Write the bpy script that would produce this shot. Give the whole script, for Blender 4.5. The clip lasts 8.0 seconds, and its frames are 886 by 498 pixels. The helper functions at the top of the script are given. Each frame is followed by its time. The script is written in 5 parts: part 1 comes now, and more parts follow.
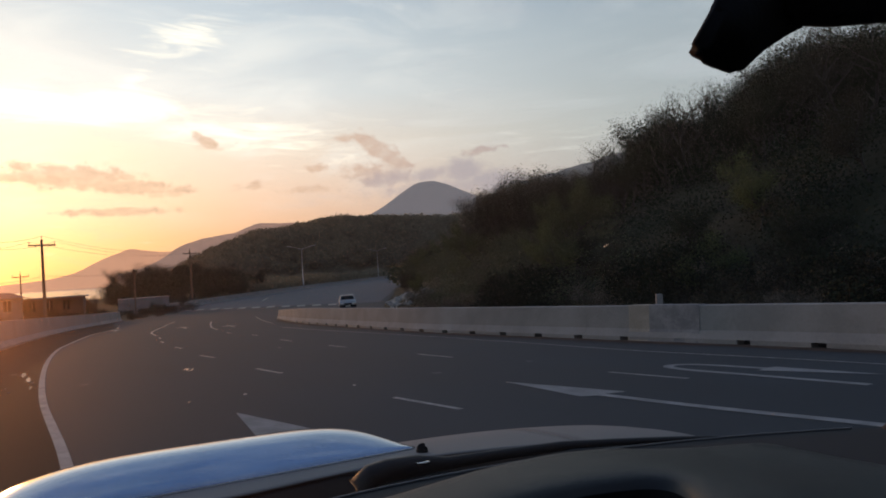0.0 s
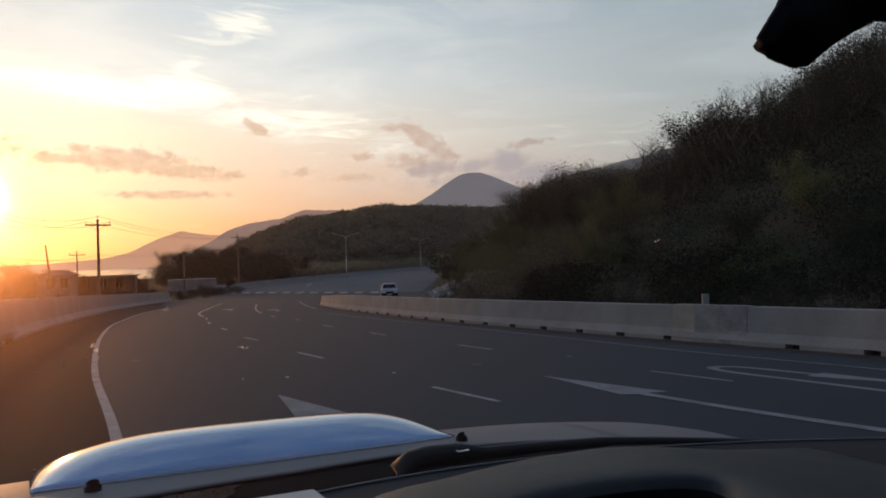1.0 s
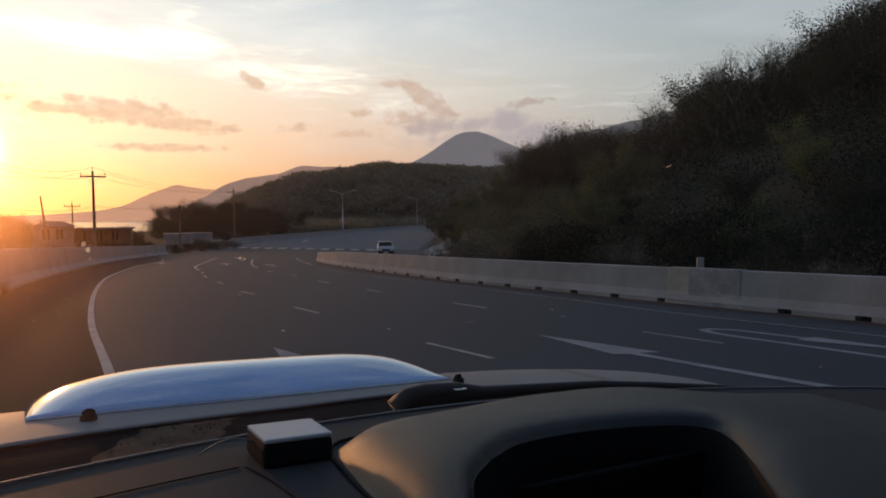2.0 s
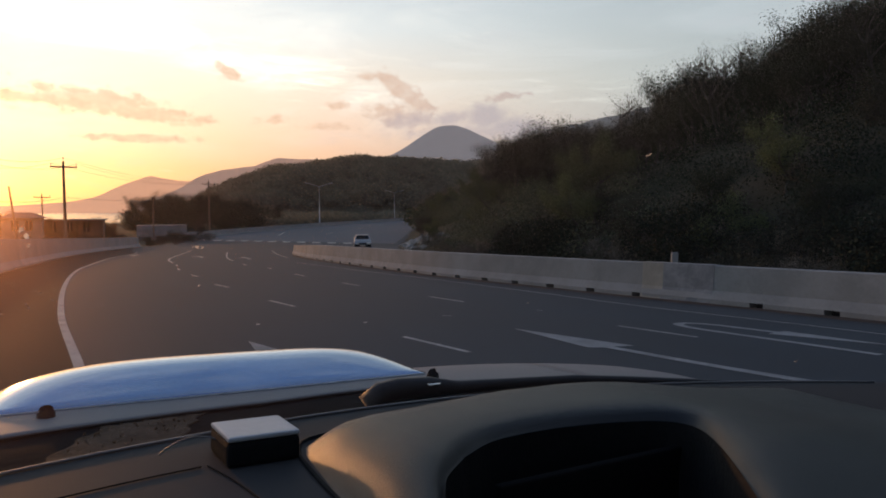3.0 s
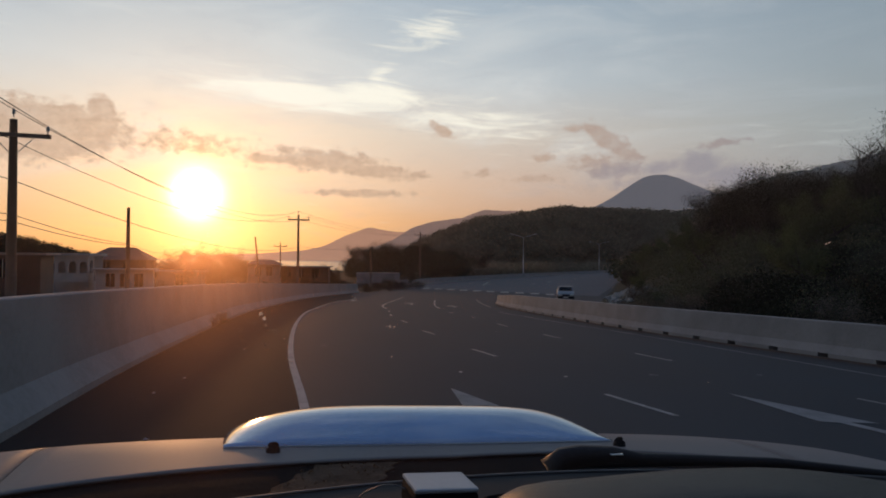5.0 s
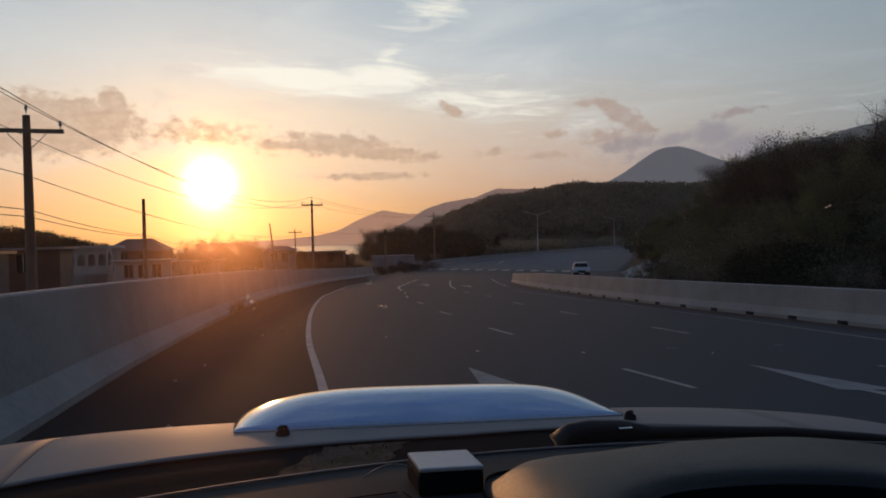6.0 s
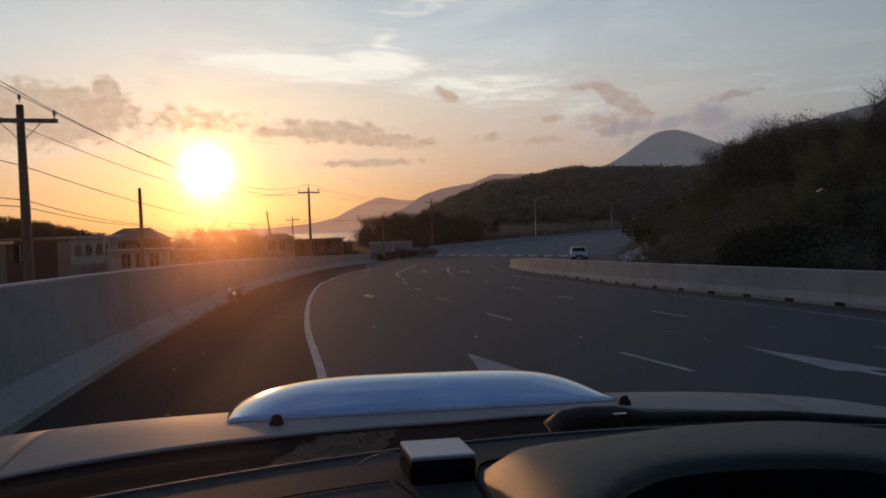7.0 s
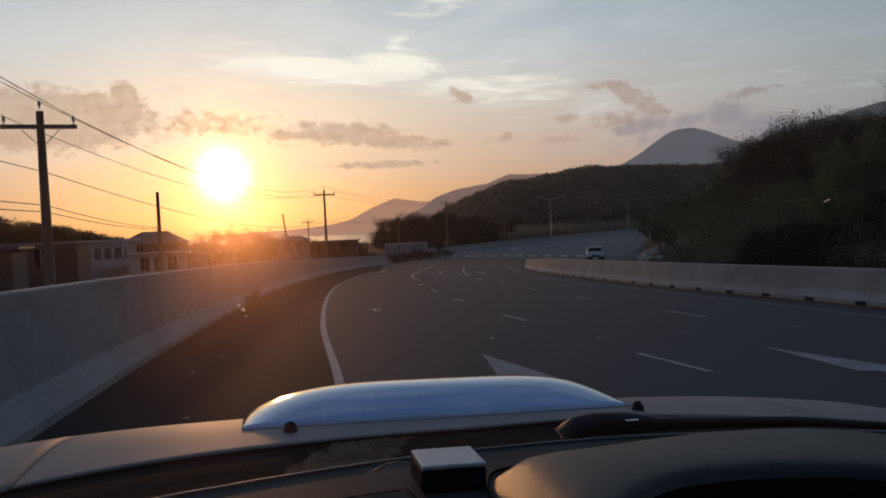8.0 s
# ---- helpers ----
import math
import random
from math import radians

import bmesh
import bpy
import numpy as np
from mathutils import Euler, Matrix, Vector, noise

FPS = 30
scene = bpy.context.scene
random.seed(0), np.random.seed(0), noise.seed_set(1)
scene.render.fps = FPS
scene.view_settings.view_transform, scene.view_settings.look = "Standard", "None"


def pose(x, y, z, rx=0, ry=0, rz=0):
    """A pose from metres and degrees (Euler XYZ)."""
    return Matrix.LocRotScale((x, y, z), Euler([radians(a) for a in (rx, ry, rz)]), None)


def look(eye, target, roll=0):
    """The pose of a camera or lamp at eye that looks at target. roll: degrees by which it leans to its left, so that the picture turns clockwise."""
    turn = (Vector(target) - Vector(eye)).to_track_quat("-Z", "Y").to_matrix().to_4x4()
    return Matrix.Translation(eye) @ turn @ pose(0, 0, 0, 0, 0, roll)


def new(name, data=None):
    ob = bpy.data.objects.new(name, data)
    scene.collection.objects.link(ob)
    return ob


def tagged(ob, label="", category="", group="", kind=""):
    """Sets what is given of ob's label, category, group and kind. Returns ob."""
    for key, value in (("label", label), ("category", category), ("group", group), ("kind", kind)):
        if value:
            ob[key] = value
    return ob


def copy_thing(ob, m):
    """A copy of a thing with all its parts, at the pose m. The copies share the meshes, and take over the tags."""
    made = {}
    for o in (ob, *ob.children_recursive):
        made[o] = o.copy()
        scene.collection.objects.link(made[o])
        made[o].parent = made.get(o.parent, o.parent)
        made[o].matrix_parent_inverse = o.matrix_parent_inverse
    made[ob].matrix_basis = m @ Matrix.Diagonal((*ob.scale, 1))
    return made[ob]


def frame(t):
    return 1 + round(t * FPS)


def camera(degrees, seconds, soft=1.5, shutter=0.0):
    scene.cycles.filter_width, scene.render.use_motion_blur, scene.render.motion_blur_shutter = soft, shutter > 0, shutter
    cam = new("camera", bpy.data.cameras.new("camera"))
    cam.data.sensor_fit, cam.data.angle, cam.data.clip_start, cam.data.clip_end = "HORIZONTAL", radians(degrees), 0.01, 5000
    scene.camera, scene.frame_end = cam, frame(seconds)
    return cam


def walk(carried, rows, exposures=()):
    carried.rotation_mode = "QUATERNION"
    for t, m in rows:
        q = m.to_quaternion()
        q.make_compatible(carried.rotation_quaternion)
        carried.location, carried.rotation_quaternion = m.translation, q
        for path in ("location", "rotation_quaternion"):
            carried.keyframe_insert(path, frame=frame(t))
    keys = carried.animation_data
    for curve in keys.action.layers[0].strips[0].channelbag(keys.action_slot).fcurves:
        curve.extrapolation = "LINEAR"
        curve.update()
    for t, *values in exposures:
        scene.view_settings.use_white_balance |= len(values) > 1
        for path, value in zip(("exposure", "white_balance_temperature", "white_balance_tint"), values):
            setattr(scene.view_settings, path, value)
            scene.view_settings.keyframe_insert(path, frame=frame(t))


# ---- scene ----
# ---------------------------------------------------------------- camera
cam = camera(66.05, 8.0, soft=1.85)


def aim(x, y, z, yaw, pitch, roll):
    return pose(x, y, z, 90 + pitch, 0, yaw) @ pose(0, 0, 0, 0, 0, roll)


PATH = [
    (0.0, aim(-0.011, -0.006, 1.301, 0.42, 1.17, -3.70)),
    (0.5, aim(-0.010, -0.008, 1.303, 2.81, 0.70, -2.42)),
    (1.0, aim(-0.015, -0.010, 1.300, 4.04, 0.61, -1.80)),
    (1.5, aim(-0.027, 0.002, 1.286, 6.12, -2.43, -0.26)),
    (1.7, aim(-0.022, 0.000, 1.279, 4.58, -2.60, -0.37)),
    (2.8, aim(-0.020, 0.016, 1.275, 3.02, -3.66, -0.80)),
    (3.0, aim(-0.019, 0.019, 1.274, 1.90, -3.36, -0.22)),
    (3.5, aim(-0.013, 0.023, 1.280, 6.02, -4.03, -1.50)),
    (4.0, aim(-0.007, 0.015, 1.286, 11.18, -4.03, -1.54)),
    (4.5, aim(0.006, -0.012, 1.295, 17.47, 0.33, 1.43)),
    (4.7, aim(0.006, -0.020, 1.295, 18.37, 1.21, 1.08)),
    (5.8, aim(0.012, -0.006, 1.290, 19.55, -0.93, -0.71)),
    (6.0, aim(0.017, -0.008, 1.292, 20.09, -0.75, -1.47)),
    (6.5, aim(0.022, -0.000, 1.295, 20.98, -2.03, -2.93)),
    (7.0, aim(0.021, -0.001, 1.293, 19.94, -1.93, -2.07)),
    (7.5, aim(0.024, -0.004, 1.293, 19.68, -2.22, -1.64)),
    (8.0, aim(0.027, -0.002, 1.300, 21.23, -1.80, -2.57)),
]
walk(cam, PATH, exposures=[(0.0, 0.42, 6720, 11), (1.0, 0.32, 6720, 11), (1.7, 0.30, 6720, 11), (3.0, 0.60, 6720, 11), (3.5, 0.60, 6720, 11), (4.0, 0.30, 6500, 11), (4.7, -0.05, 6250, 10),
                           (6.0, -0.16, 6200, 10), (8.0, -0.16, 6200, 10)])

# ---------------------------------------------------------------- sky and sun
SUN_AZ, SUN_EL = -38.8, 5.0
SUN_DIR = Vector((math.sin(radians(SUN_AZ)) * math.cos(radians(SUN_EL)),
                  math.cos(radians(SUN_AZ)) * math.cos(radians(SUN_EL)), math.sin(radians(SUN_EL))))
SKY_GAIN = 1.0


class Graph:
    """A few short ways to add nodes to a tree."""

    def __init__(self, tree):
        self.tree = tree
        tree.nodes.clear()

    def add(self, kind, **values):
        node = self.tree.nodes.new(kind)
        for key, value in values.items():
            setattr(node, key, value)
        return node

    def wire(self, a, b):
        self.tree.links.new(a, b)

    def put(self, socket, value):
        if isinstance(value, bpy.types.NodeSocket):
            self.wire(value, socket)
        else:
            socket.default_value = value

    def math(self, op, a, b=0.0, c=0.0, clamp=False):
        node = self.add("ShaderNodeMath", operation=op, use_clamp=clamp)
        for n, v in enumerate((a, b, c)):
            self.put(node.inputs[n], v)
        return node.outputs[0]

    def mix(self, fac, a, b, blend="MIX"):
        node = self.add("ShaderNodeMix", data_type="RGBA", blend_type=blend)
        self.put(node.inputs[0], fac)
        self.put(node.inputs[6], a)
        self.put(node.inputs[7], b)
        return node.outputs[2]

    def step(self, value, low, high):
        node = self.add("ShaderNodeMapRange", interpolation_type="SMOOTHSTEP")
        self.put(node.inputs[0], value)
        node.inputs[1].default_value, node.inputs[2].default_value = low, high
        return node.outputs[0]

    def ramp(self, value, stops):
        node = self.add("ShaderNodeValToRGB")
        el = node.color_ramp.elements
        el[0].position, el[1].position = stops[0][0], stops[-1][0]
        for p, c in stops[1:-1]:
            el.new(p)
        for e, (p, c) in zip(el, stops):
            e.position, e.color = p, (*c, 1)
        self.put(node.inputs[0], value)
        return node.outputs[0]

    def noise(self, vector, scale, detail=4.0, rough=0.55, distort=0.0):
        node = self.add("ShaderNodeTexNoise")
        if vector is not None:
            self.wire(vector, node.inputs["Vector"])
        node.inputs["Scale"].default_value = scale
        node.inputs["Detail"].default_value = detail
        node.inputs["Roughness"].default_value = rough
        node.inputs["Distortion"].default_value = distort
        return node.outputs[0]


def make_sky():
    world = bpy.data.worlds.new("evening_sky")
    scene.world = world
    world.use_nodes = True
    g = Graph(world.node_tree)
    way = g.add("ShaderNodeTexCoord").outputs["Generated"]
    xyz = g.add("ShaderNodeSeparateXYZ")
    g.wire(way, xyz.inputs[0])
    deg = 180 / math.pi
    az = g.math("MULTIPLY", g.math("ARCTAN2", xyz.outputs[0], xyz.outputs[1]), deg)
    el = g.math("MULTIPLY", g.math("ARCSINE", xyz.outputs[2]), deg)
    dot = g.add("ShaderNodeVectorMath", operation="DOT_PRODUCT")
    g.wire(way, dot.inputs[0])
    dot.inputs[1].default_value = SUN_DIR
    off = g.math("MULTIPLY", g.math("ARCCOSINE", g.math("MINIMUM", dot.outputs["Value"], 1.0)), deg)
    # clear air behind thin high cloud
    sky = g.add("ShaderNodeTexSky", sky_type="NISHITA", sun_disc=False, sun_elevation=radians(SUN_EL),
                sun_rotation=radians(SUN_AZ), dust_density=2.0)
    clear = g.mix(1.0, sky.outputs[0], (0.10, 0.10, 0.10, 1), "MULTIPLY")
    up = g.math("MULTIPLY", g.math("MAXIMUM", el, 0.0), 1 / 90)
    warm = g.ramp(up, [(0.0, (0.55, 0.26, 0.15)), (0.035, (0.61, 0.33, 0.235)), (0.07, (0.73, 0.50, 0.40)),
                       (0.115, (0.79, 0.68, 0.59)), (0.16, (0.69, 0.73, 0.75)), (0.22, (0.54, 0.63, 0.70)),
                       (0.32, (0.27, 0.38, 0.52)), (0.5, (0.11, 0.22, 0.45)), (1.0, (0.06, 0.15, 0.36))])
    cool = g.ramp(up, [(0.0, (0.28, 0.25, 0.26)), (0.05, (0.32, 0.32, 0.34)), (0.11, (0.375, 0.415, 0.425)),
                       (0.2, (0.33, 0.395, 0.445)), (0.32, (0.15, 0.23, 0.35)), (0.5, (0.08, 0.16, 0.34)), (1.0, (0.05, 0.13, 0.31))])
    side = g.step(off, 62.0, 16.0)
    veil = g.mix(side, cool, warm)
    col = g.mix(0.82, clear, veil)
    rest = g.step(off, 150.0, 70.0)
    col = g.mix(rest, g.mix(1.0, col, (0.30, 0.34, 0.42, 1), "MULTIPLY"), col)
    # soft streaks of high cloud
    flat = g.add("ShaderNodeCombineXYZ")
    g.wire(g.math("MULTIPLY", az, 0.045), flat.inputs[0])
    g.wire(g.math("MULTIPLY", el, 0.17), flat.inputs[1])
    n1 = g.noise(flat.outputs[0], 1.3, 6.0, 0.6, 0.8)
    streak = g.step(n1, 0.42, 0.72)
    streak = g.math("MULTIPLY", streak, g.step(el, 3.0, 9.0))
    lit = g.mix(side, (0.42, 0.47, 0.51, 1), (0.88, 0.86, 0.80, 1))
    col = g.mix(g.math("MULTIPLY", streak, 0.45), col, lit)
    n1b = g.noise(flat.outputs[0], 3.4, 6.0, 0.62, 0.5)
    col = g.mix(g.math("MULTIPLY", g.step(n1b, 0.5, 0.75), 0.16), col, (0.42, 0.42, 0.46, 1))
    # clouds with a place of their own: azimuth, elevation, half width, half height, tilt, weight
    fine = g.add("ShaderNodeCombineXYZ")
    g.wire(g.math("MULTIPLY", az, 0.42), fine.inputs[0])
    g.wire(g.math("MULTIPLY", el, 0.75), fine.inputs[1])
    rag = g.math("SUBTRACT", g.noise(fine.outputs[0], 1.0, 9.0, 0.68, 0.6), 0.5)
    lump = g.add("ShaderNodeCombineXYZ")
    g.wire(g.math("MULTIPLY", az, 0.95), lump.inputs[0])
    g.wire(g.math("MULTIPLY", el, 1.35), lump.inputs[1])
    knob = g.math("SUBTRACT", g.noise(lump.outputs[0], 1.0, 8.0, 0.6, 0.25), 0.5)
    comb = g.add("ShaderNodeCombineXYZ")
    g.wire(g.math("MULTIPLY", az, 0.16), comb.inputs[0])
    g.wire(g.math("MULTIPLY", g.math("ADD", el, g.math("MULTIPLY", az, 0.05)), 1.1), comb.inputs[1])
    wisp = g.math("SUBTRACT", g.noise(comb.outputs[0], 1.0, 8.0, 0.62, 1.2), 0.5)

    def puffs(rows):
        total = None
        for a, e, wa, we, tilt, weight in rows:
            da = g.math("SUBTRACT", az, a)
            de = g.math("SUBTRACT", g.math("SUBTRACT", el, e), g.math("MULTIPLY", da, tilt))
            q = g.math("ADD", g.math("POWER", g.math("ABSOLUTE", g.math("MULTIPLY", da, 1 / (1.3 * wa))), 2.0),
                       g.math("POWER", g.math("ABSOLUTE", g.math("MULTIPLY", de, 1 / (1.3 * we))), 2.0))
            one = g.math("MULTIPLY", g.math("POWER", 2.718, g.math("MULTIPLY", q, -1.0)), weight)
            total = one if total is None else g.math("MAXIMUM", total, one)
        return total

    bright = puffs([(-30.5, 13.2, 5.5, 0.9, -0.06, 1.3), (-25.2, 13.4, 3.2, 0.9, -0.05, 1.25), (-24.4, 15.0, 1.2, 0.7, 0.5, 0.6), (-20, 18.5, 3.5, 1.2, 0.25, 0.55),
                    (-17, 11.5, 7, 1.6, -0.12, 0.6), (9, 9.2, 7, 1.0, 0.05, 0.3)])
    m = g.step(g.math("ADD", bright, g.math("MULTIPLY", wisp, 1.9)), 0.18, 1.0)
    col = g.mix(g.math("MULTIPLY", m, 0.9), col, g.mix(side, (0.52, 0.55, 0.55, 1), (1.18, 1.09, 0.90, 1)))
    dark = puffs([(-52, 9.0, 6.0, 1.5, 0.0, 2.0), (-47.8, 9.3, 2.8, 1.3, 0.1, 1.9), (-45.7, 10.5, 0.9, 1.1, 0.0, 1.6), (-39.5, 8.9, 5.0, 1.0, -0.02, 0.7),
                  (-29.0, 8.1, 3.8, 0.75, -0.05, 1.25), (-25.0, 7.35, 3.4, 0.5, -0.10, 1.2), (-33.4, 8.0, 2.2, 0.45, 0.0, 1.0), (-21.9, 7.1, 1.0, 0.3, 0, 0.8),
                  (-25.8, 5.45, 3.6, 0.30, 0.0, 1.0), (-19.1, 10.7, 1.0, 0.55, -0.4, 0.9), (-10.5, 8.5, 0.8, 0.35, 0, 0.8),
                  (-11.2, 6.8, 2.2, 0.35, 0, 0.75), (-15.9, 7.2, 1.8, 0.35, 0.1, 0.75), (-5.0, 9.6, 2.0, 0.75, -0.62, 1.25),
                  (-8.2, 10.8, 0.9, 0.35, 0.2, 0.8), (-5.6, 7.7, 2.6, 0.85, -0.15, 0.95), (3.4, 9.2, 1.9, 0.4, 0.1, 0.75), (-34, 7.6, 2.2, 0.5, 0, 0.5)])
    m = g.step(g.math("ADD", dark, g.math("ADD", g.math("MULTIPLY", knob, 1.5), g.math("MULTIPLY", rag, 0.6))), 0.28, 0.86)
    col = g.mix(g.math("MULTIPLY", m, g.math("MULTIPLY_ADD", knob, 0.9, 0.68)), col, g.mix(side, (0.22, 0.235, 0.29, 1), (0.62, 0.41, 0.28, 1)))
    bank = puffs([(4.6, 6.4, 2.6, 0.9, -0.15, 1.5), (1.7, 7.6, 1.4, 0.85, 0.0, 1.5), (-1.0, 7.5, 1.9, 0.5, 0.1, 1.2), (-4.6, 7.3, 2.2, 0.65, 0.05, 1.1),
                  (0.5, 6.3, 6.0, 0.7, 0.0, 1.0)])
    m = g.step(g.math("ADD", bank, g.math("ADD", g.math("MULTIPLY", knob, 1.3), g.math("MULTIPLY", rag, 0.6))), 0.12, 1.25)
    col = g.mix(g.math("MULTIPLY", m, 0.8), col, g.mix(side, (0.25, 0.26, 0.31, 1), (0.44, 0.36, 0.35, 1)))
    # light round the low sun
    for width, colour in ((9.0, (0.14, 0.05, 0.015, 1)), (3.4, (0.78, 0.43, 0.07, 1)), (1.45, (7.5, 5.8, 3.2, 1))):
        fall = g.math("POWER", 2.718, g.math("MULTIPLY", g.math("POWER", g.math("MULTIPLY", off, 1 / width), 2.0), -1.0))
        col = g.mix(1.0, col, g.mix(fall, (0, 0, 0, 1), colour), "ADD")
    back = g.add("ShaderNodeBackground")
    g.wire(col, back.inputs[0])
    back.inputs[1].default_value = SKY_GAIN
    out = g.add("ShaderNodeOutputWorld")
    g.wire(back.outputs[0], out.inputs[0])


make_sky()
sun = new("sun", bpy.data.lights.new("sun", "SUN"))
sun.data.energy, sun.data.angle, sun.data.color = 0.85, radians(2.0), (1.0, 0.45, 0.17)
sun.matrix_world = look((0, 0, 50), tuple(Vector((0, 0, 50)) - SUN_DIR * 10))

# ---------------------------------------------------------------- materials


def material(name, colour, rough=0.7, vary=0.25, scale=3.0, fine=40.0, bump=0.1, metal=0.0, tint=None, coat=0.0, spec=0.5,
             island=0.0, per_object=0.0, depth=0.01, thin=0.0):
    """A surface with two scales of variation and a fine relief."""
    m = bpy.data.materials.new(name)
    m.use_nodes = True
    g = Graph(m.node_tree)
    place = g.add("ShaderNodeTexCoord").outputs["Object"]
    big = g.noise(place, scale, 5.0, 0.6, 0.3)
    small = g.noise(place, fine, 4.0, 0.65)
    blend = g.math("ADD", g.math("MULTIPLY", big, 0.65), g.math("MULTIPLY", small, 0.35))
    other = tint or tuple(c * 0.55 for c in colour)
    dark = tuple(c + (o - c) * min(1, vary * 2) for c, o in zip(colour, other))
    col = g.mix(g.step(blend, 0.36, 0.64), (*dark, 1), (*colour, 1))
    shift = None
    if island:
        shift = g.math("MULTIPLY_ADD", g.add("ShaderNodeNewGeometry").outputs["Random Per Island"], island * 2, 1 - island)
    if per_object:
        own = g.math("MULTIPLY_ADD", g.add("ShaderNodeObjectInfo").outputs["Random"], per_object * 2, 1 - per_object)
        shift = g.math("MULTIPLY", shift, own) if shift else own
    if shift:
        grey = g.add("ShaderNodeCombineColor")
        for n in range(3):
            g.wire(shift, grey.inputs[n])
        col = g.mix(1.0, col, grey.outputs[0], "MULTIPLY")
    bsdf = g.add("ShaderNodeBsdfPrincipled")
    g.wire(col, bsdf.inputs["Base Color"])
    g.wire(g.math("MULTIPLY_ADD", big, 0.2, rough - 0.1, True), bsdf.inputs["Roughness"])
    bsdf.inputs["Metallic"].default_value = metal
    bsdf.inputs["Coat Weight"].default_value = coat
    bsdf.inputs["Coat Roughness"].default_value = 0.06
    bsdf.inputs["Specular IOR Level"].default_value = spec
    if bump:
        b = g.add("ShaderNodeBump")
        b.inputs["Strength"].default_value, b.inputs["Distance"].default_value = bump, depth
        g.wire(g.math("ADD", small, g.math("MULTIPLY", big, 0.5)), b.inputs["Height"])
        g.wire(b.outputs[0], bsdf.inputs["Normal"])
    out = g.add("ShaderNodeOutputMaterial")
    if thin:
        # leaves that let light through
        glow = g.add("ShaderNodeBsdfTranslucent")
        g.wire(col, glow.inputs[0])
        both = g.add("ShaderNodeMixShader")
        both.inputs[0].default_value = thin
        g.wire(bsdf.outputs[0], both.inputs[1])
        g.wire(glow.outputs[0], both.inputs[2])
        g.wire(both.outputs[0], out.inputs[0])
    else:
        g.wire(bsdf.outputs[0], out.inputs[0])
    return m


ASPHALT = material("asphalt", (0.045, 0.058, 0.066), 0.85, 0.5, 0.22, 60, 0.35, tint=(0.036, 0.045, 0.051), depth=0.006, spec=0.12)
PAINT = material("road_paint", (0.37, 0.37, 0.355), 0.75, 0.45, 4.0, 50, 0.2, tint=(0.18, 0.18, 0.175), spec=0.2)
PAINT_WORN = material("worn_road_paint", (0.29, 0.295, 0.29), 0.8, 0.45, 3.0, 40, 0.2, tint=(0.17, 0.175, 0.175), spec=0.15)
ASPHALT_PALE = material("bleached_asphalt", (0.085, 0.098, 0.115), 0.8, 0.5, 0.15, 40, 0.3, tint=(0.065, 0.076, 0.090), depth=0.006, spec=0.15)
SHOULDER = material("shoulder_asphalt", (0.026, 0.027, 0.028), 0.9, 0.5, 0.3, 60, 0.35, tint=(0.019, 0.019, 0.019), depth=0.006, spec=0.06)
GRIT = material("gutter_grit", (0.105, 0.080, 0.064), 0.95, 0.5, 1.2, 30, 0.4, tint=(0.055, 0.045, 0.039), spec=0.05)
CONCRETE = material("barrier_concrete", (0.32, 0.305, 0.29), 0.9, 0.4, 0.8, 18, 0.3, tint=(0.22, 0.21, 0.20), spec=0.2)
CONCRETE_NEW = material("patched_concrete", (0.27, 0.265, 0.265), 0.85, 0.5, 2.5, 18, 0.2, tint=(0.16, 0.16, 0.17))
CONCRETE_WARM = material("repaired_concrete", (0.39, 0.34, 0.28), 0.85, 0.3, 1.5, 18, 0.2)
EARTH = material("dry_earth", (0.055, 0.048, 0.032), 0.95, 0.45, 0.15, 3, 0.6, tint=(0.024, 0.027, 0.014), depth=0.05, spec=0.1)
# ridge ground made pale to imitate the haze before it
HAZY_GROUND = material("dry_hill_ground", (0.16, 0.13, 0.09), 0.95, 0.45, 0.03, 1, 0.6, tint=(0.09, 0.08, 0.05), depth=0.05, spec=0.05)
ROCK = material("cut_rock", (0.36, 0.325, 0.29), 0.9, 0.5, 0.8, 6, 0.8, tint=(0.14, 0.13, 0.11), depth=0.05, island=0.35)
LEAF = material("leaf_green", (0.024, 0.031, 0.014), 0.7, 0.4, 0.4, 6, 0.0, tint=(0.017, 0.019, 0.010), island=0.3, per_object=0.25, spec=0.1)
# green leaves lightened to imitate haze at the far end of the spur
LEAF_SPUR_HAZE = material("leaf_mid_green", (0.086, 0.096, 0.052), 0.7, 0.4, 0.4, 6, 0.0, tint=(0.060, 0.064, 0.038), island=0.3, per_object=0.25, spec=0.1, thin=0.2)
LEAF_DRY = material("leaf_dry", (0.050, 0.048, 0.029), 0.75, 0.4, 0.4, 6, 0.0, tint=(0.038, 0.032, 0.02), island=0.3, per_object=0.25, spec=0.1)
# distant leaves, with the haze put into their pale colour
LEAF_HAZE = material("far_leaf", (0.22, 0.20, 0.145), 0.8, 0.4, 0.05, 1.0, 0.0, tint=(0.155, 0.138, 0.10), island=0.25, spec=0.05, thin=0.5)
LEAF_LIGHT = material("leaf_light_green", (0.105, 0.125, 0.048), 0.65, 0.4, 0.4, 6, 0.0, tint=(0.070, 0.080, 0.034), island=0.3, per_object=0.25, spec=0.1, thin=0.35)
STRAW = material("straw_leaf", (0.17, 0.14, 0.11), 0.8, 0.4, 0.6, 9, 0.0, tint=(0.11, 0.085, 0.06), island=0.3, per_object=0.25, spec=0.05)
BARK = material("bark", (0.065, 0.052, 0.042), 0.9, 0.5, 3, 30, 0.5)
WOODPOLE = material("weathered_pole_wood", (0.16, 0.12, 0.09), 0.9, 0.4, 1.5, 25, 0.4)
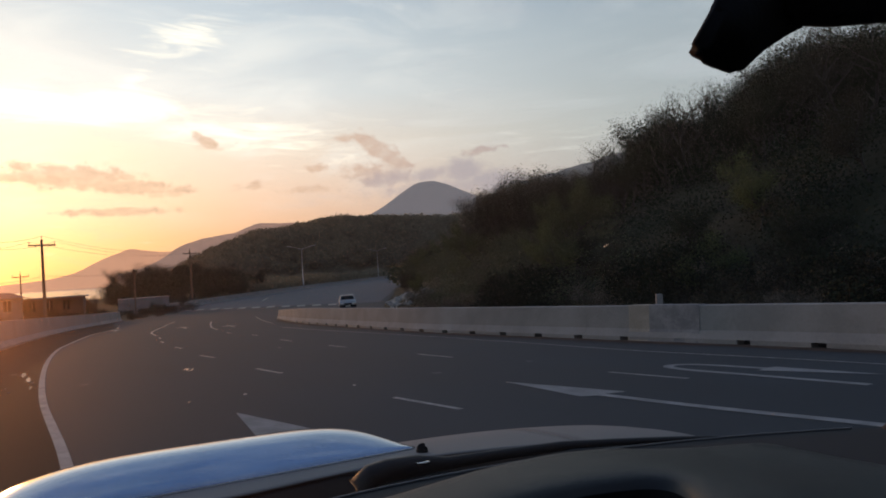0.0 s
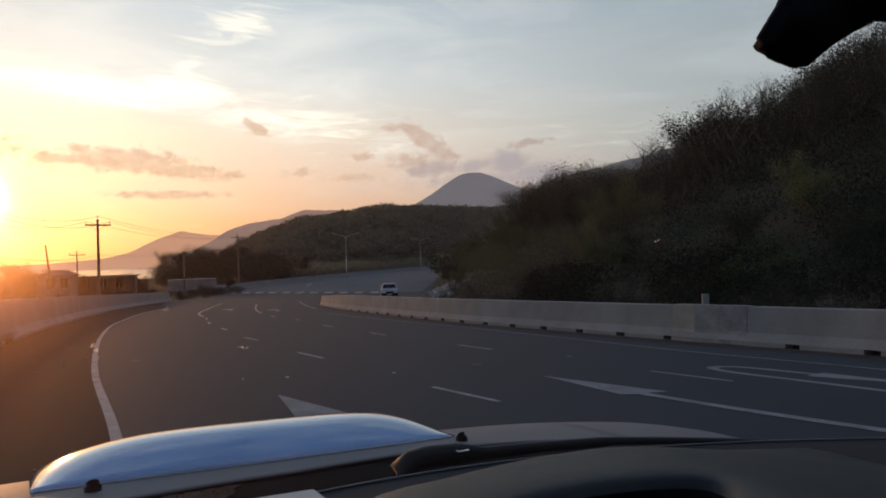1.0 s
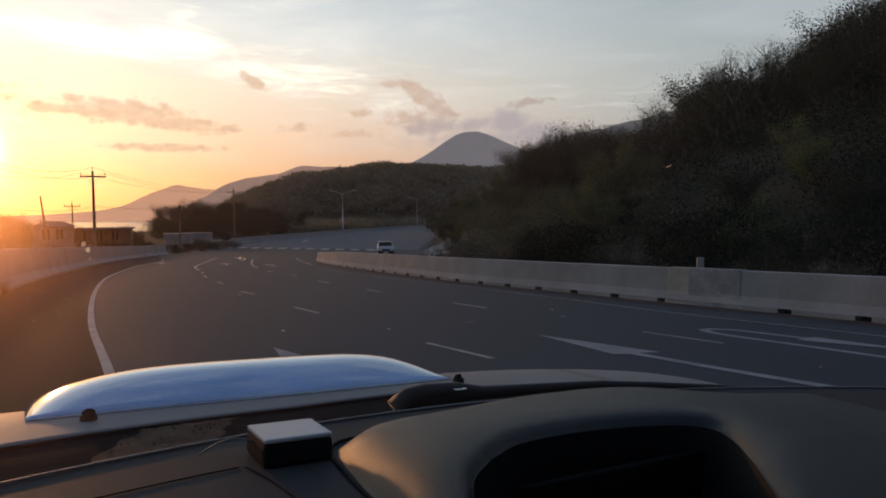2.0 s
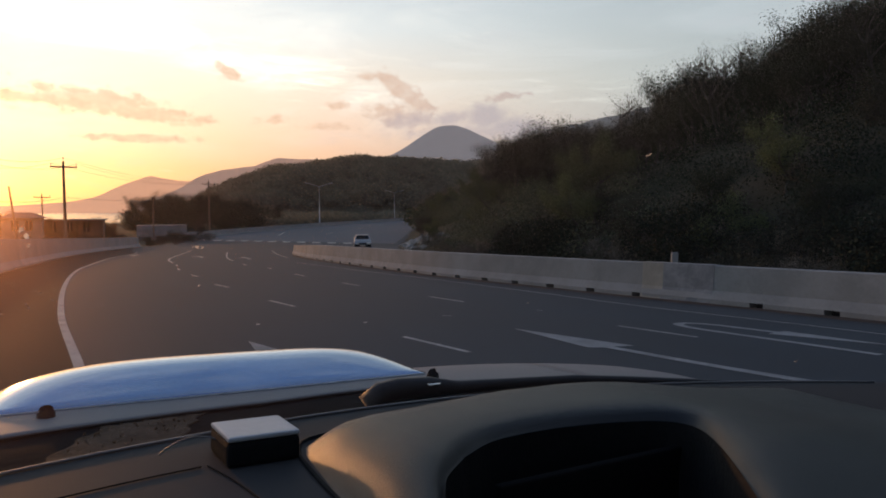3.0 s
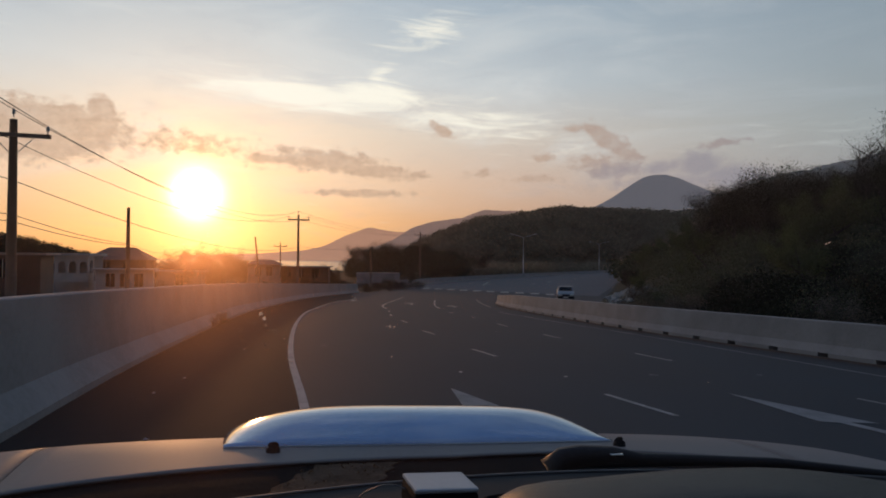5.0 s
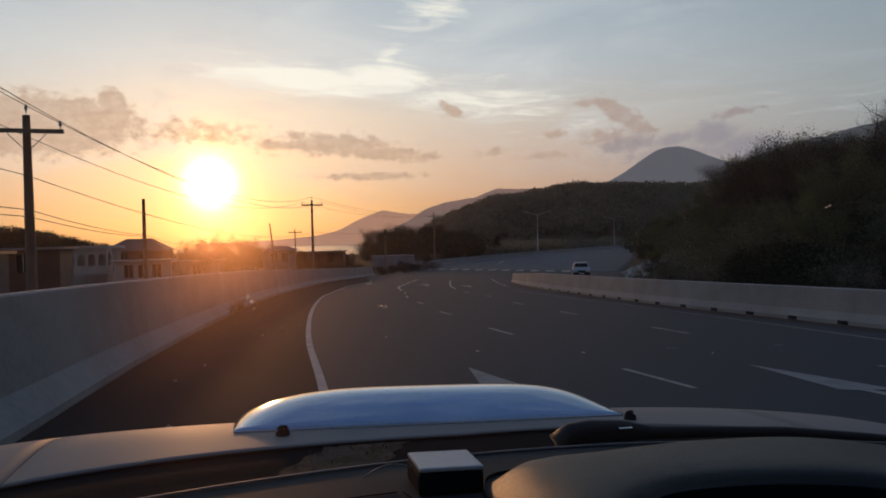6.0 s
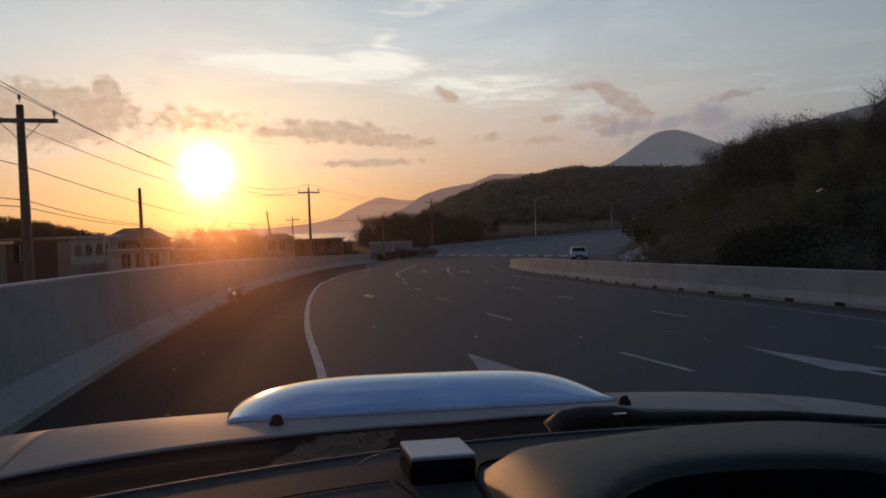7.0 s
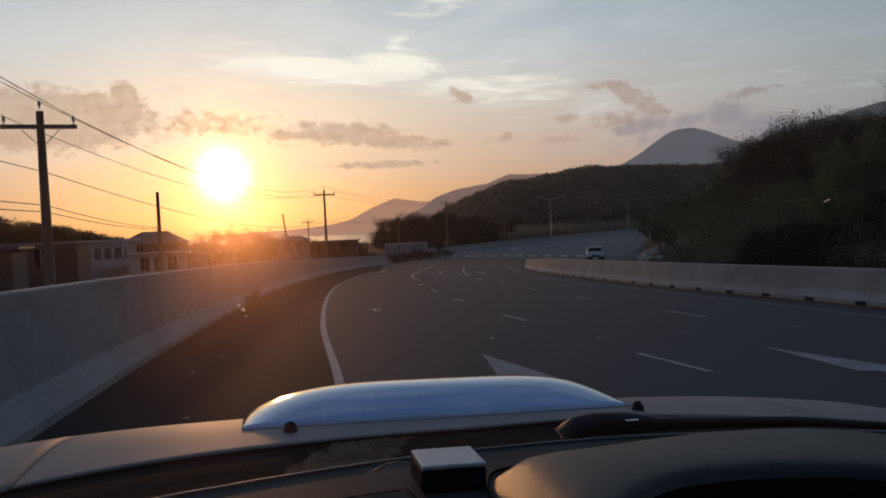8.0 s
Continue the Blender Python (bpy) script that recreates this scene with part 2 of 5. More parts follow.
STEEL = material("galvanised_steel", (0.50, 0.51, 0.52), 0.45, 0.2, 4, 60, 0.05, metal=0.8)
CABLE = material("cable_rubber", (0.03, 0.03, 0.03), 0.6, 0.2, 4, 60, 0.0)
PORCELAIN = material("porcelain", (0.30, 0.28, 0.27), 0.3, 0.2, 10, 60, 0.0)
WHITEWALL = material("white_render", (0.50, 0.49, 0.47), 0.85, 0.4, 0.6, 14, 0.2, tint=(0.36, 0.34, 0.31))
BROWNWALL = material("brown_block_wall", (0.13, 0.095, 0.075), 0.9, 0.4, 0.6, 14, 0.3)
PALEWALL = material("pale_block_wall", (0.34, 0.34, 0.34), 0.9, 0.5, 0.6, 14, 0.3, tint=(0.20, 0.19, 0.18))
GREYWALL = material("grey_block_wall", (0.32, 0.30, 0.28), 0.9, 0.4, 0.6, 14, 0.3)
ROOFING = material("rusty_sheet_roof", (0.17, 0.10, 0.075), 0.8, 0.5, 0.6, 14, 0.3, tint=(0.10, 0.07, 0.06))
SHADE_DARK = material("dark_interior", (0.03, 0.028, 0.026), 0.9, 0.3, 1, 9, 0.0)
WATER = material("sea_water", (0.05, 0.07, 0.09), 0.16, 0.2, 0.02, 0.6, 0.25, depth=0.2)
HOODPAINT = material("white_car_paint", (0.225, 0.205, 0.19), 0.58, 0.2, 2.0, 45, 0.02, tint=(0.19, 0.172, 0.16), spec=0.12)
SCOOPPAINT = material("silver_scoop", (0.40, 0.47, 0.575), 0.13, 0.1, 6, 80, 0.01, metal=0.9)
CHROME = material("bright_trim", (0.8, 0.8, 0.8), 0.15, 0.1, 8, 60, 0.0, metal=1.0)
BLACKPLASTIC = material("black_plastic", (0.012, 0.012, 0.013), 0.75, 0.3, 6, 90, 0.15, spec=0.08)
WIPERPAINT = material("wiper_paint", (0.012, 0.012, 0.013), 0.5, 0.3, 9, 120, 0.1, spec=0.2)
COWL = material("cowl_plastic", (0.008, 0.008, 0.009), 0.95, 0.4, 3, 60, 0.15, tint=(0.012, 0.011, 0.010), spec=0.02)
DUST = material("dry_dust", (0.14, 0.095, 0.065), 0.95, 0.5, 20, 160, 0.6, tint=(0.07, 0.046, 0.03), spec=0.05)
DASH = material("dash_vinyl", (0.056, 0.052, 0.050), 0.62, 0.2, 4, 420, 0.15, tint=(0.042, 0.039, 0.037), depth=0.002, spec=0.03)
HOODVINYL = material("hood_vinyl", (0.020, 0.019, 0.019), 0.34, 0.2, 4, 420, 0.35, tint=(0.014, 0.014, 0.014), depth=0.002, spec=0.20)
DASH_LIGHT = material("grey_dash_plastic", (0.16, 0.15, 0.145), 0.5, 0.2, 4, 420, 0.2, depth=0.002)
RUBBER = material("tyre_rubber", (0.02, 0.02, 0.02), 0.85, 0.3, 6, 60, 0.2)
DEVICE = material("grey_device_plastic", (0.42, 0.43, 0.44), 0.45, 0.15, 8, 120, 0.05)
SILVERCAR = material("silver_car_paint", (0.20, 0.21, 0.22), 0.4, 0.1, 2, 40, 0.0, metal=0.3, coat=0.2)
LAMPGLASS = material("lamp_glass", (0.7, 0.68, 0.62), 0.15, 0.1, 8, 40, 0.0)
REDGLASS = material("red_lamp_glass", (0.35, 0.02, 0.015), 0.2, 0.1, 8, 40, 0.0)
CARGLASS = material("dark_car_glass", (0.012, 0.014, 0.016), 0.15, 0.1, 2, 40, 0.0, spec=0.2)


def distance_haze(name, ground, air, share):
    """Far land: its own surface with the glow of the lit air painted in as emission."""
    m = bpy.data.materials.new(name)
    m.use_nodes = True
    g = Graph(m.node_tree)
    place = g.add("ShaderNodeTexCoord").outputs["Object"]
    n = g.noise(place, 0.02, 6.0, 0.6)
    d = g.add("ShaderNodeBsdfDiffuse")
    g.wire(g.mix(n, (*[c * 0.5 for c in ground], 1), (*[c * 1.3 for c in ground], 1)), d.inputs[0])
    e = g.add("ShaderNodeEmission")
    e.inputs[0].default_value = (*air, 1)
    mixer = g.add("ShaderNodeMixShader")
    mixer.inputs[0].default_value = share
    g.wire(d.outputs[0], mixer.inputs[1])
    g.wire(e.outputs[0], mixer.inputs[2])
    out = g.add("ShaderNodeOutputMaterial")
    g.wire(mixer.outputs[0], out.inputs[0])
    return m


def glass_pane():
    """Clear windscreen glass with a film of dust that takes the light."""
    m = bpy.data.materials.new("dusty_windscreen")
    m.use_nodes = True
    g = Graph(m.node_tree)
    place = g.add("ShaderNodeTexCoord").outputs["Object"]
    clear = g.add("ShaderNodeBsdfTransparent")
    clear.inputs[0].default_value = (0.95, 0.96, 0.96, 1)
    dust = g.add("ShaderNodeBsdfTranslucent")
    dust.inputs[0].default_value = (0.48, 0.66, 0.90, 1)
    grain = g.noise(place, 9.0, 6.0, 0.7)
    fac = g.math("MULTIPLY_ADD", grain, 0.006, 0.001)
    film = g.add("ShaderNodeMixShader")
    g.wire(fac, film.inputs[0])
    g.wire(clear.outputs[0], film.inputs[1])
    g.wire(dust.outputs[0], film.inputs[2])
    # a greasy smear that spreads bright light a little
    smear = g.add("ShaderNodeBsdfRefraction", distribution="BECKMANN")
    smear.inputs["Color"].default_value = (1.0, 0.66, 0.48, 1)
    smear.inputs["Roughness"].default_value = 0.72
    smear.inputs["IOR"].default_value = 1.09
    both = g.add("ShaderNodeMixShader")
    g.wire(g.math("MULTIPLY_ADD", grain, 0.019, 0.010), both.inputs[0])
    g.wire(film.outputs[0], both.inputs[1])
    g.wire(smear.outputs[0], both.inputs[2])
    out = g.add("ShaderNodeOutputMaterial")
    g.wire(both.outputs[0], out.inputs[0])
    return m


WINDSCREEN = glass_pane()


def splash_film():
    """Thin dried dirt that glows when the sun is behind it."""
    m = bpy.data.materials.new("dried_splash")
    m.use_nodes = True
    g = Graph(m.node_tree)
    n = g.noise(g.add("ShaderNodeTexCoord").outputs["Object"], 300.0, 4.0, 0.7)
    clear = g.add("ShaderNodeBsdfTransparent")
    body = g.add("ShaderNodeBsdfTranslucent")
    body.inputs[0].default_value = (0.85, 0.66, 0.45, 1)
    mixer = g.add("ShaderNodeMixShader")
    g.wire(g.step(n, 0.35, 0.6), mixer.inputs[0])
    g.wire(clear.outputs[0], mixer.inputs[1])
    g.wire(body.outputs[0], mixer.inputs[2])
    out = g.add("ShaderNodeOutputMaterial")
    g.wire(mixer.outputs[0], out.inputs[0])
    return m


SPLASH = splash_film()


DEADLEAF = material("dead_leaf", (0.20, 0.12, 0.06), 0.8, 0.4, 40, 200, 0.0)

# ---------------------------------------------------------------- building helpers


def mesh_of(name, verts, faces, mat, smooth=False):
    me = bpy.data.meshes.new(name)
    me.from_pydata([tuple(v) for v in verts], [], faces)
    me.materials.append(mat)
    if smooth:
        me.polygons.foreach_set("use_smooth", [True] * len(me.polygons))
    me.update()
    return me


def part(name, bm, mat, parent, label="", smooth=False):
    """Link a bmesh (or a mesh) as one object under a thing or a part."""
    if isinstance(bm, bmesh.types.BMesh):
        me = bpy.data.meshes.new(name)
        bm.to_mesh(me)
        bm.free()
        me.materials.append(mat)
        if smooth:
            me.polygons.foreach_set("use_smooth", [True] * len(me.polygons))
    else:
        me = bm
    ob = new(name, me)
    ob.parent = parent
    if label:
        tagged(ob, label)
    return ob


def thing(name, m, label, category, group="", kind=""):
    ob = new(name)
    ob.empty_display_size = 0.2
    ob.matrix_world = m
    return tagged(ob, label, category, group, kind)


def box(bm, x0, x1, y0, y1, z0, z1, bevel=0.0):
    made = bmesh.ops.create_cube(bm, size=1.0)["verts"]
    for v in made:
        v.co = Vector((x0 + (v.co.x + 0.5) * (x1 - x0), y0 + (v.co.y + 0.5) * (y1 - y0), z0 + (v.co.z + 0.5) * (z1 - z0)))
    if bevel:
        edges = list({e for v in made for e in v.link_edges})
        bmesh.ops.bevel(bm, geom=edges, offset=bevel, segments=2, affect="EDGES", profile=0.6)
    return bm


def boxed(x0, x1, y0, y1, z0, z1, bevel=0.0):
    return box(bmesh.new(), x0, x1, y0, y1, z0, z1, bevel)


def tube(bm, points, radii, sides=8):
    """A tapered tube along points."""
    rings = []
    for n, p in enumerate(points):
        p = Vector(p)
        a = Vector(points[max(0, n - 1)])
        b = Vector(points[min(len(points) - 1, n + 1)])
        d = (b - a).normalized()
        side = d.cross(Vector((0, 0, 1)) if abs(d.z) < 0.9 else Vector((1, 0, 0))).normalized()
        other = d.cross(side)
        r = radii[n] if isinstance(radii, (list, tuple)) else radii
        rings.append([bm.verts.new(p + r * (math.cos(t) * side + math.sin(t) * other))
                      for t in (2 * math.pi * k / sides for k in range(sides))])
    for r0, r1 in zip(rings, rings[1:]):
        for k in range(sides):
            bm.faces.new((r0[k], r0[(k + 1) % sides], r1[(k + 1) % sides], r1[k]))
    bm.faces.new(rings[0])
    bm.faces.new(rings[-1][::-1])
    return bm


def smooth_line(points, step=1.0):
    """A smooth line through points (x, y), cut into even steps."""
    pts = [np.array(p, float) for p in points]
    pts = [2 * pts[0] - pts[1]] + pts + [2 * pts[-1] - pts[-2]]
    out = []
    for a, b, c, d in zip(pts, pts[1:], pts[2:], pts[3:]):
        n = max(2, int(np.linalg.norm(c - b) / step * 2))
        for t in np.arange(n) / n:
            out.append(0.5 * (2 * b + (c - a) * t + (2 * a - 5 * b + 4 * c - d) * t * t + (3 * b - 3 * c + d - a) * t ** 3))
    out.append(pts[-2])
    out = np.array(out)
    far = np.r_[0, np.cumsum(np.linalg.norm(np.diff(out, axis=0), axis=1))]
    s = np.linspace(0, far[-1], max(2, int(round(far[-1] / step)) + 1))
    return np.stack([np.interp(s, far, out[:, 0]), np.interp(s, far, out[:, 1])], 1)


def normals_of(line):
    """Unit vectors to the right of a line, point by point."""
    d = np.gradient(line, axis=0)
    d /= np.linalg.norm(d, axis=1)[:, None]
    return np.stack([d[:, 1], -d[:, 0]], 1)


# ---------------------------------------------------------------- lie of the land


def road_z(x, y):
    """Height of the road: it falls away ahead and to the right, then runs level."""
    p = 0.05 - 0.03 * x - 0.05 * y
    d = p + 2.95
    return -2.95 + d / 2 + np.sqrt(d * d / 4 + 0.06) - 0.02


LEFT_EDGE = smooth_line([(22, -40), (6, -12.6), (0, -3.3), (-2.8, 0.95), (-4.4, 3.5), (-6.5, 6.9), (-10.75, 14.4), (-14.3, 21.3),
                         (-21.6, 38.0), (-30.4, 62.8), (-37.5, 88), (-40.4, 101.6), (-40, 122), (-37.1, 156), (-31, 202),
                         (-23, 250), (-6, 330)], 2.0)
RIGHT_EDGE = smooth_line([(52, -40), (31, -6), (20, 11), (13.2, 22.2), (7.4, 31), (0.5, 44), (-4, 56), (-6.4, 66), (-7.6, 78),
                          (-9.0, 112), (-11, 160), (-10, 250), (8, 330)], 2.0)


def away(line, x, y):
    """Distance of points to the right of a line (negative to its left)."""
    best = np.full(x.shape, 1e9)
    sign = np.ones(x.shape)
    for a, b in zip(line, line[1:]):
        d = b - a
        t = np.clip(((x - a[0]) * d[0] + (y - a[1]) * d[1]) / (d @ d), 0, 1)
        ox, oy = x - a[0] - t * d[0], y - a[1] - t * d[1]
        q = np.hypot(ox, oy)
        near = q < best
        best = np.where(near, q, best)
        sign = np.where(near, np.where(d[0] * oy - d[1] * ox < 0, 1.0, -1.0), sign)
    return best * sign


def ease(v, low, high):
    t = np.clip((v - low) / (high - low), 0, 1)
    return t * t * (3 - 2 * t)


def hill_top(x, y):
    """How high the wooded spur stands over the road."""
    side = np.degrees(np.arctan2(x, np.maximum(y, 1.0)))
    return 14.0 - 8.0 * ease(y - 0.9 * x, 22, 95) - 2.0 * ease(y, 120, 240) + 1.9 * ease(side, 17, 34) + 2.6 * ease(-side, -11, -2) - 0.7 * np.exp(-((side - 10.5) / 3.0) ** 2) + 1.0 * ease(side, 14, 20) + 0.4 * ease(-side, -8, -4)


def land_z(x, y):
    x, y = np.asarray(x, float), np.asarray(y, float)
    left, right = -away(LEFT_EDGE, x, y), away(RIGHT_EDGE, x, y)
    z = road_z(x, y) - 0.07
    far = np.hypot(x, y)
    bearing = np.degrees(np.arctan2(x, y))
    # the spur to the right
    r = np.maximum(right - 0.6, 0)
    z = z + hill_top(x, y) * (1 - np.exp(-r / 17.0)) + 0.4 * np.sin(x * 0.21 + y * 0.13) * ease(right, 4, 20)
    # the fall towards the sea on the left
    drop = ease(left, 0.9, 9)
    z = z - drop * (np.maximum(z + 3.1, 0))
    coast = ease(far, 240, 620) * ease(-bearing, 22, 27)
    z = z * (1 - coast) - 16.0 * coast
    behind = ease(np.abs(bearing), 60, 100) * ease(far, 150, 400)
    z = z * (1 - behind) + 2.0 * behind
    return z


def make_ground():
    rings = np.r_[0.0, np.geomspace(2.0, 4900, 150)]
    spokes = np.radians(np.arange(0, 360, 1.0))
    r, a = np.meshgrid(rings[1:], spokes, indexing="ij")
    x, y = r * np.sin(a), r * np.cos(a)
    z = land_z(x, y)
    verts = [(0, 0, float(land_z(np.array([0.0]), np.array([0.0]))[0]))] + list(zip(x.ravel(), y.ravel(), z.ravel()))
    n = len(spokes)
    faces = [(0, 1 + (k + 1) % n, 1 + k) for k in range(n)]
    for i in range(len(rings) - 2):
        for k in range(n):
            faces.append((1 + i * n + k, 1 + i * n + (k + 1) % n, 1 + (i + 1) * n + (k + 1) % n, 1 + (i + 1) * n + k))
    ob = new("ground", mesh_of("ground", verts, faces, EARTH, True))
    tagged(ob, "dry brown earth falling to the coast and rising into hills", "ground", kind="structure")


make_ground()

sea = new("water", mesh_of("water", [(4900 * math.sin(k * math.pi / 36), 4900 * math.cos(k * math.pi / 36), -12) for k in range(72)],
                           [tuple(range(72))[::-1]], WATER))
tagged(sea, "calm pale sea under the evening sky", "sea", kind="structure")


def make_road():
    n, across = 170, 26
    def resample(line):
        far = np.r_[0, np.cumsum(np.linalg.norm(np.diff(line, axis=0), axis=1))]
        s = np.linspace(0, far[-1], n)
        return np.stack([np.interp(s, far, line[:, 0]), np.interp(s, far, line[:, 1])], 1)
    a, b = resample(LEFT_EDGE), resample(RIGHT_EDGE)
    t = np.linspace(0, 1, across)[None, :, None]
    p = a[:, None] * (1 - t) + b[:, None] * t
    z = road_z(p[..., 0], p[..., 1])
    verts = np.concatenate([p, z[..., None]], -1).reshape(-1, 3)
    faces = [(i * across + k, i * across + k + 1, (i + 1) * across + k + 1, (i + 1) * across + k)
             for i in range(n - 1) for k in range(across - 1)]
    ob = new("road", mesh_of("road", verts, faces, ASPHALT, True))
    return tagged(ob, "dark asphalt road curving to the right with white lane markings", "road", kind="structure")


road = make_road()
LIFT = 0.006


def on_road(x, y, up=LIFT):
    return (float(x), float(y), float(road_z(x, y)) + up + 0.0001 * math.hypot(x, y))


def ribbon(name, points, width, label="", step=0.5, wide_end=None, mat=PAINT, up=LIFT):
    """A painted line along points (x, y)."""
    line = smooth_line(points, step) if len(points) > 2 else np.linspace(points[0], points[1], max(2, int(np.linalg.norm(np.subtract(points[1], points[0])) / step) + 1))
    side = normals_of(line)
    w = np.linspace(width, wide_end or width, len(line))[:, None] / 2
    verts = [on_road(*q, up=up) for q in np.concatenate([line - side * w, line + side * w])]
    n = len(line)
    faces = [(k, n + k, n + k + 1, k + 1) for k in range(n - 1)]
    return part(name, mesh_of(name, verts, faces, mat), None, road, label)


def painted_shape(name, outline, label="", up=LIFT):
    bm = bmesh.new()
    bm.faces.new([bm.verts.new(on_road(*q, up=up)) for q in outline])
    bmesh.ops.triangulate(bm, faces=bm.faces)
    return part(name, bm, PAINT_WORN, road, label)


EDGE_LINE = [(9.0, -14.5), (2.5, -4.2), (-1.2, 2.2), (-3.26, 5.6), (-5.95, 9.75), (-9.1, 15.1), (-12.0, 20.5), (-13.8, 24.4),
             (-17.1, 32.2), (-19.6, 39.5), (-21.6, 44.0)]


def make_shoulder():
    """The darker strip of asphalt between the edge line and the barrier."""
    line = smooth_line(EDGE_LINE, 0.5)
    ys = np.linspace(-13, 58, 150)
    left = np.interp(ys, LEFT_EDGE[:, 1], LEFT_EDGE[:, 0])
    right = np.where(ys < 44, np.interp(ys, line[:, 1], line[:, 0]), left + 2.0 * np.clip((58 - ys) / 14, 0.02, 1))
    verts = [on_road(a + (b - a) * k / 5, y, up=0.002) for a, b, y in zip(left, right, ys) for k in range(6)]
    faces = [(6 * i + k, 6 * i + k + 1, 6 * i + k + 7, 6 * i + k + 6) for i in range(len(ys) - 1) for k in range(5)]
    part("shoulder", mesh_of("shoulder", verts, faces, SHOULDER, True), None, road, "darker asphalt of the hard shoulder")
    # litter and chips of stone on it
    rng = random.Random(17)
    for k in range(34):
        y = rng.uniform(3.5, 22)
        a, b = np.interp(y, LEFT_EDGE[:, 1], LEFT_EDGE[:, 0]), np.interp(y, line[:, 1], line[:, 0])
        x = a + (b - a) * rng.uniform(0.12, 0.95)
        r, turn = rng.uniform(0.012, 0.035), rng.uniform(0, 3)
        c, d = r * math.cos(turn), r * math.sin(turn)
        x0, y0, z0 = on_road(x, y, up=0.003)
        v = [(x0 + c, y0 + d, z0), (x0 - 0.7 * d, y0 + 0.7 * c, z0), (x0 - c, y0 - d, z0), (x0 + 0.6 * d, y0 - 0.6 * c, z0), (x0, y0, z0 + 0.6 * r)]
        part("stone_chip", mesh_of("stone_chip", v, [(0, 1, 4), (1, 2, 4), (2, 3, 4), (3, 0, 4), (3, 2, 1, 0)], CONCRETE), None, road)


def make_markings():
    ribbon("edge_line", EDGE_LINE, 0.092, "solid white edge line")
    ribbon("edge_line", [(13, 0.5), (9.2, 6.0), (6.0, 11.0), (3.7, 14.1), (1.77, 17.4), (-1.4, 22.6), (-3.8, 26.1), (-7.1, 31.4), (-8.6, 34)], 0.07,
           "thin white edge line beside the barrier")
    for a, b in [((0.02, 7.54), (-0.81, 8.6)), ((-3.06, 11.96), (-3.8, 12.96)), ((-5.65, 15.98), (-6.29, 16.81)),
                 ((-7.9, 19.75), (-8.45, 20.6)), ((-9.9, 23.2), (-10.4, 24.2)), ((-11.3, 26.2), (-11.7, 27.1))]:
        ribbon("lane_dash", [a, b], 0.085)
    for a, b in [((6.0, 5.9), (5.2, 6.95)), ((3.18, 9.47), (2.33, 10.53)), ((-0.06, 13.95), (-0.82, 15.05)), ((-2.84, 17.9), (-3.47, 18.9)),
                 ((-5.15, 21.6), (-5.78, 22.7)), ((-7.46, 25.99), (-7.95, 26.87)), ((-9.32, 28.7), (-9.9, 29.8))]:
        ribbon("lane_dash", [a, b], 0.085)
    ribbon("lane_line", [(-12.56, 28.75), (-14.6, 33.0), (-17.6, 41.5), (-21.5, 52.8)], 0.10)
    ribbon("lane_line", [(-11.5, 33.2), (-13.1, 37.0), (-15.1, 42.5), (-17.7, 50.0)], 0.10)
    ribbon("lane_line", [(-10.7, 40.5), (-13.4, 48.0), (-16.8, 58.4)], 0.10)
    ribbon("lane_line", [(-12.0, 84.0), (-11.8, 80), (-11.0, 76), (-9.4, 68.0), (-7.66, 62.3)], 0.18, "curved white line at the junction corner")
    for k in range(13):
        t = k / 12
        x, y = -38.0 + 25.6 * t, 93.3 - 10.9 * t
        ribbon("crossing_bar", [(x + 0.32, y - 1.5), (x - 0.32, y + 1.5)], 1.05)
    ribbon("lane_line", [(-30.3, 109.3), (-33.6, 125.4)], 0.25)
    for k in range(6):
        t = k / 5
        ribbon("lane_dash", [(-24 + 2 * t, 118 + 70 * t), (-24 + 2 * t + 0.1, 122 + 70 * t)], 0.25)
    # straight arrow ahead of the bonnet
    painted_shape("lane_arrow_head", [(-2.56, 7.82), (-1.84, 6.22), (-1.13, 6.35)])
    ribbon("lane_arrow_shaft", [(-1.46, 6.22), (0.2, 4.0)], 0.2, mat=PAINT_WORN)
    # long straight arrow in the middle lane
    painted_shape("lane_arrow_head", [(0.67, 9.79), (1.45, 8.15), (1.66, 8.22), (1.80, 8.32), (2.07, 8.44)])
    ribbon("lane_arrow_shaft", [(1.72, 8.26), (2.55, 7.2), (3.42, 6.25), (4.6, 4.9)], 0.16, wide_end=0.2, mat=PAINT_WORN)
    # turning arrow in the lane beside the barrier
    ribbon("turn_arrow", [(5.0, 8.35), (4.1, 9.65), (3.55, 10.45), (3.38, 10.95), (3.62, 11.22), (4.02, 11.06), (4.66, 10.32)], 0.17, step=0.12, mat=PAINT_WORN)
    painted_shape("turn_arrow_head", [(4.42, 10.10), (4.60, 10.30), (4.86, 10.52), (5.75, 9.2)])
    # small far arrows
    for x, y in ((-18.4, 37.0), (-15.0, 37.8), (-12.3, 37.6)):
        painted_shape("lane_arrow_head", [(x - 0.65, y + 1.7), (x - 0.45, y - 0.1), (x + 0.3, y + 0.4)])
        ribbon("lane_arrow_shaft", [(x, y + 0.2), (x + 0.8, y - 1.6)], 0.14, mat=PAINT_WORN)
    # short scattered reflector marks
    rng = random.Random(3)
    for x, y in ((-1.5, 9.9), (-2.9, 9.3), (-0.4, 11.2), (1.4, 12.6), (-6.2, 11.2), (-4.8, 18.6), (-8.7, 13.3)):
        w, a = 0.12 + 0.05 * rng.random(), rng.random() * 3
        ribbon("paint_fleck", [(x, y), (x + w * math.cos(a), y + w * math.sin(a))], 0.05)


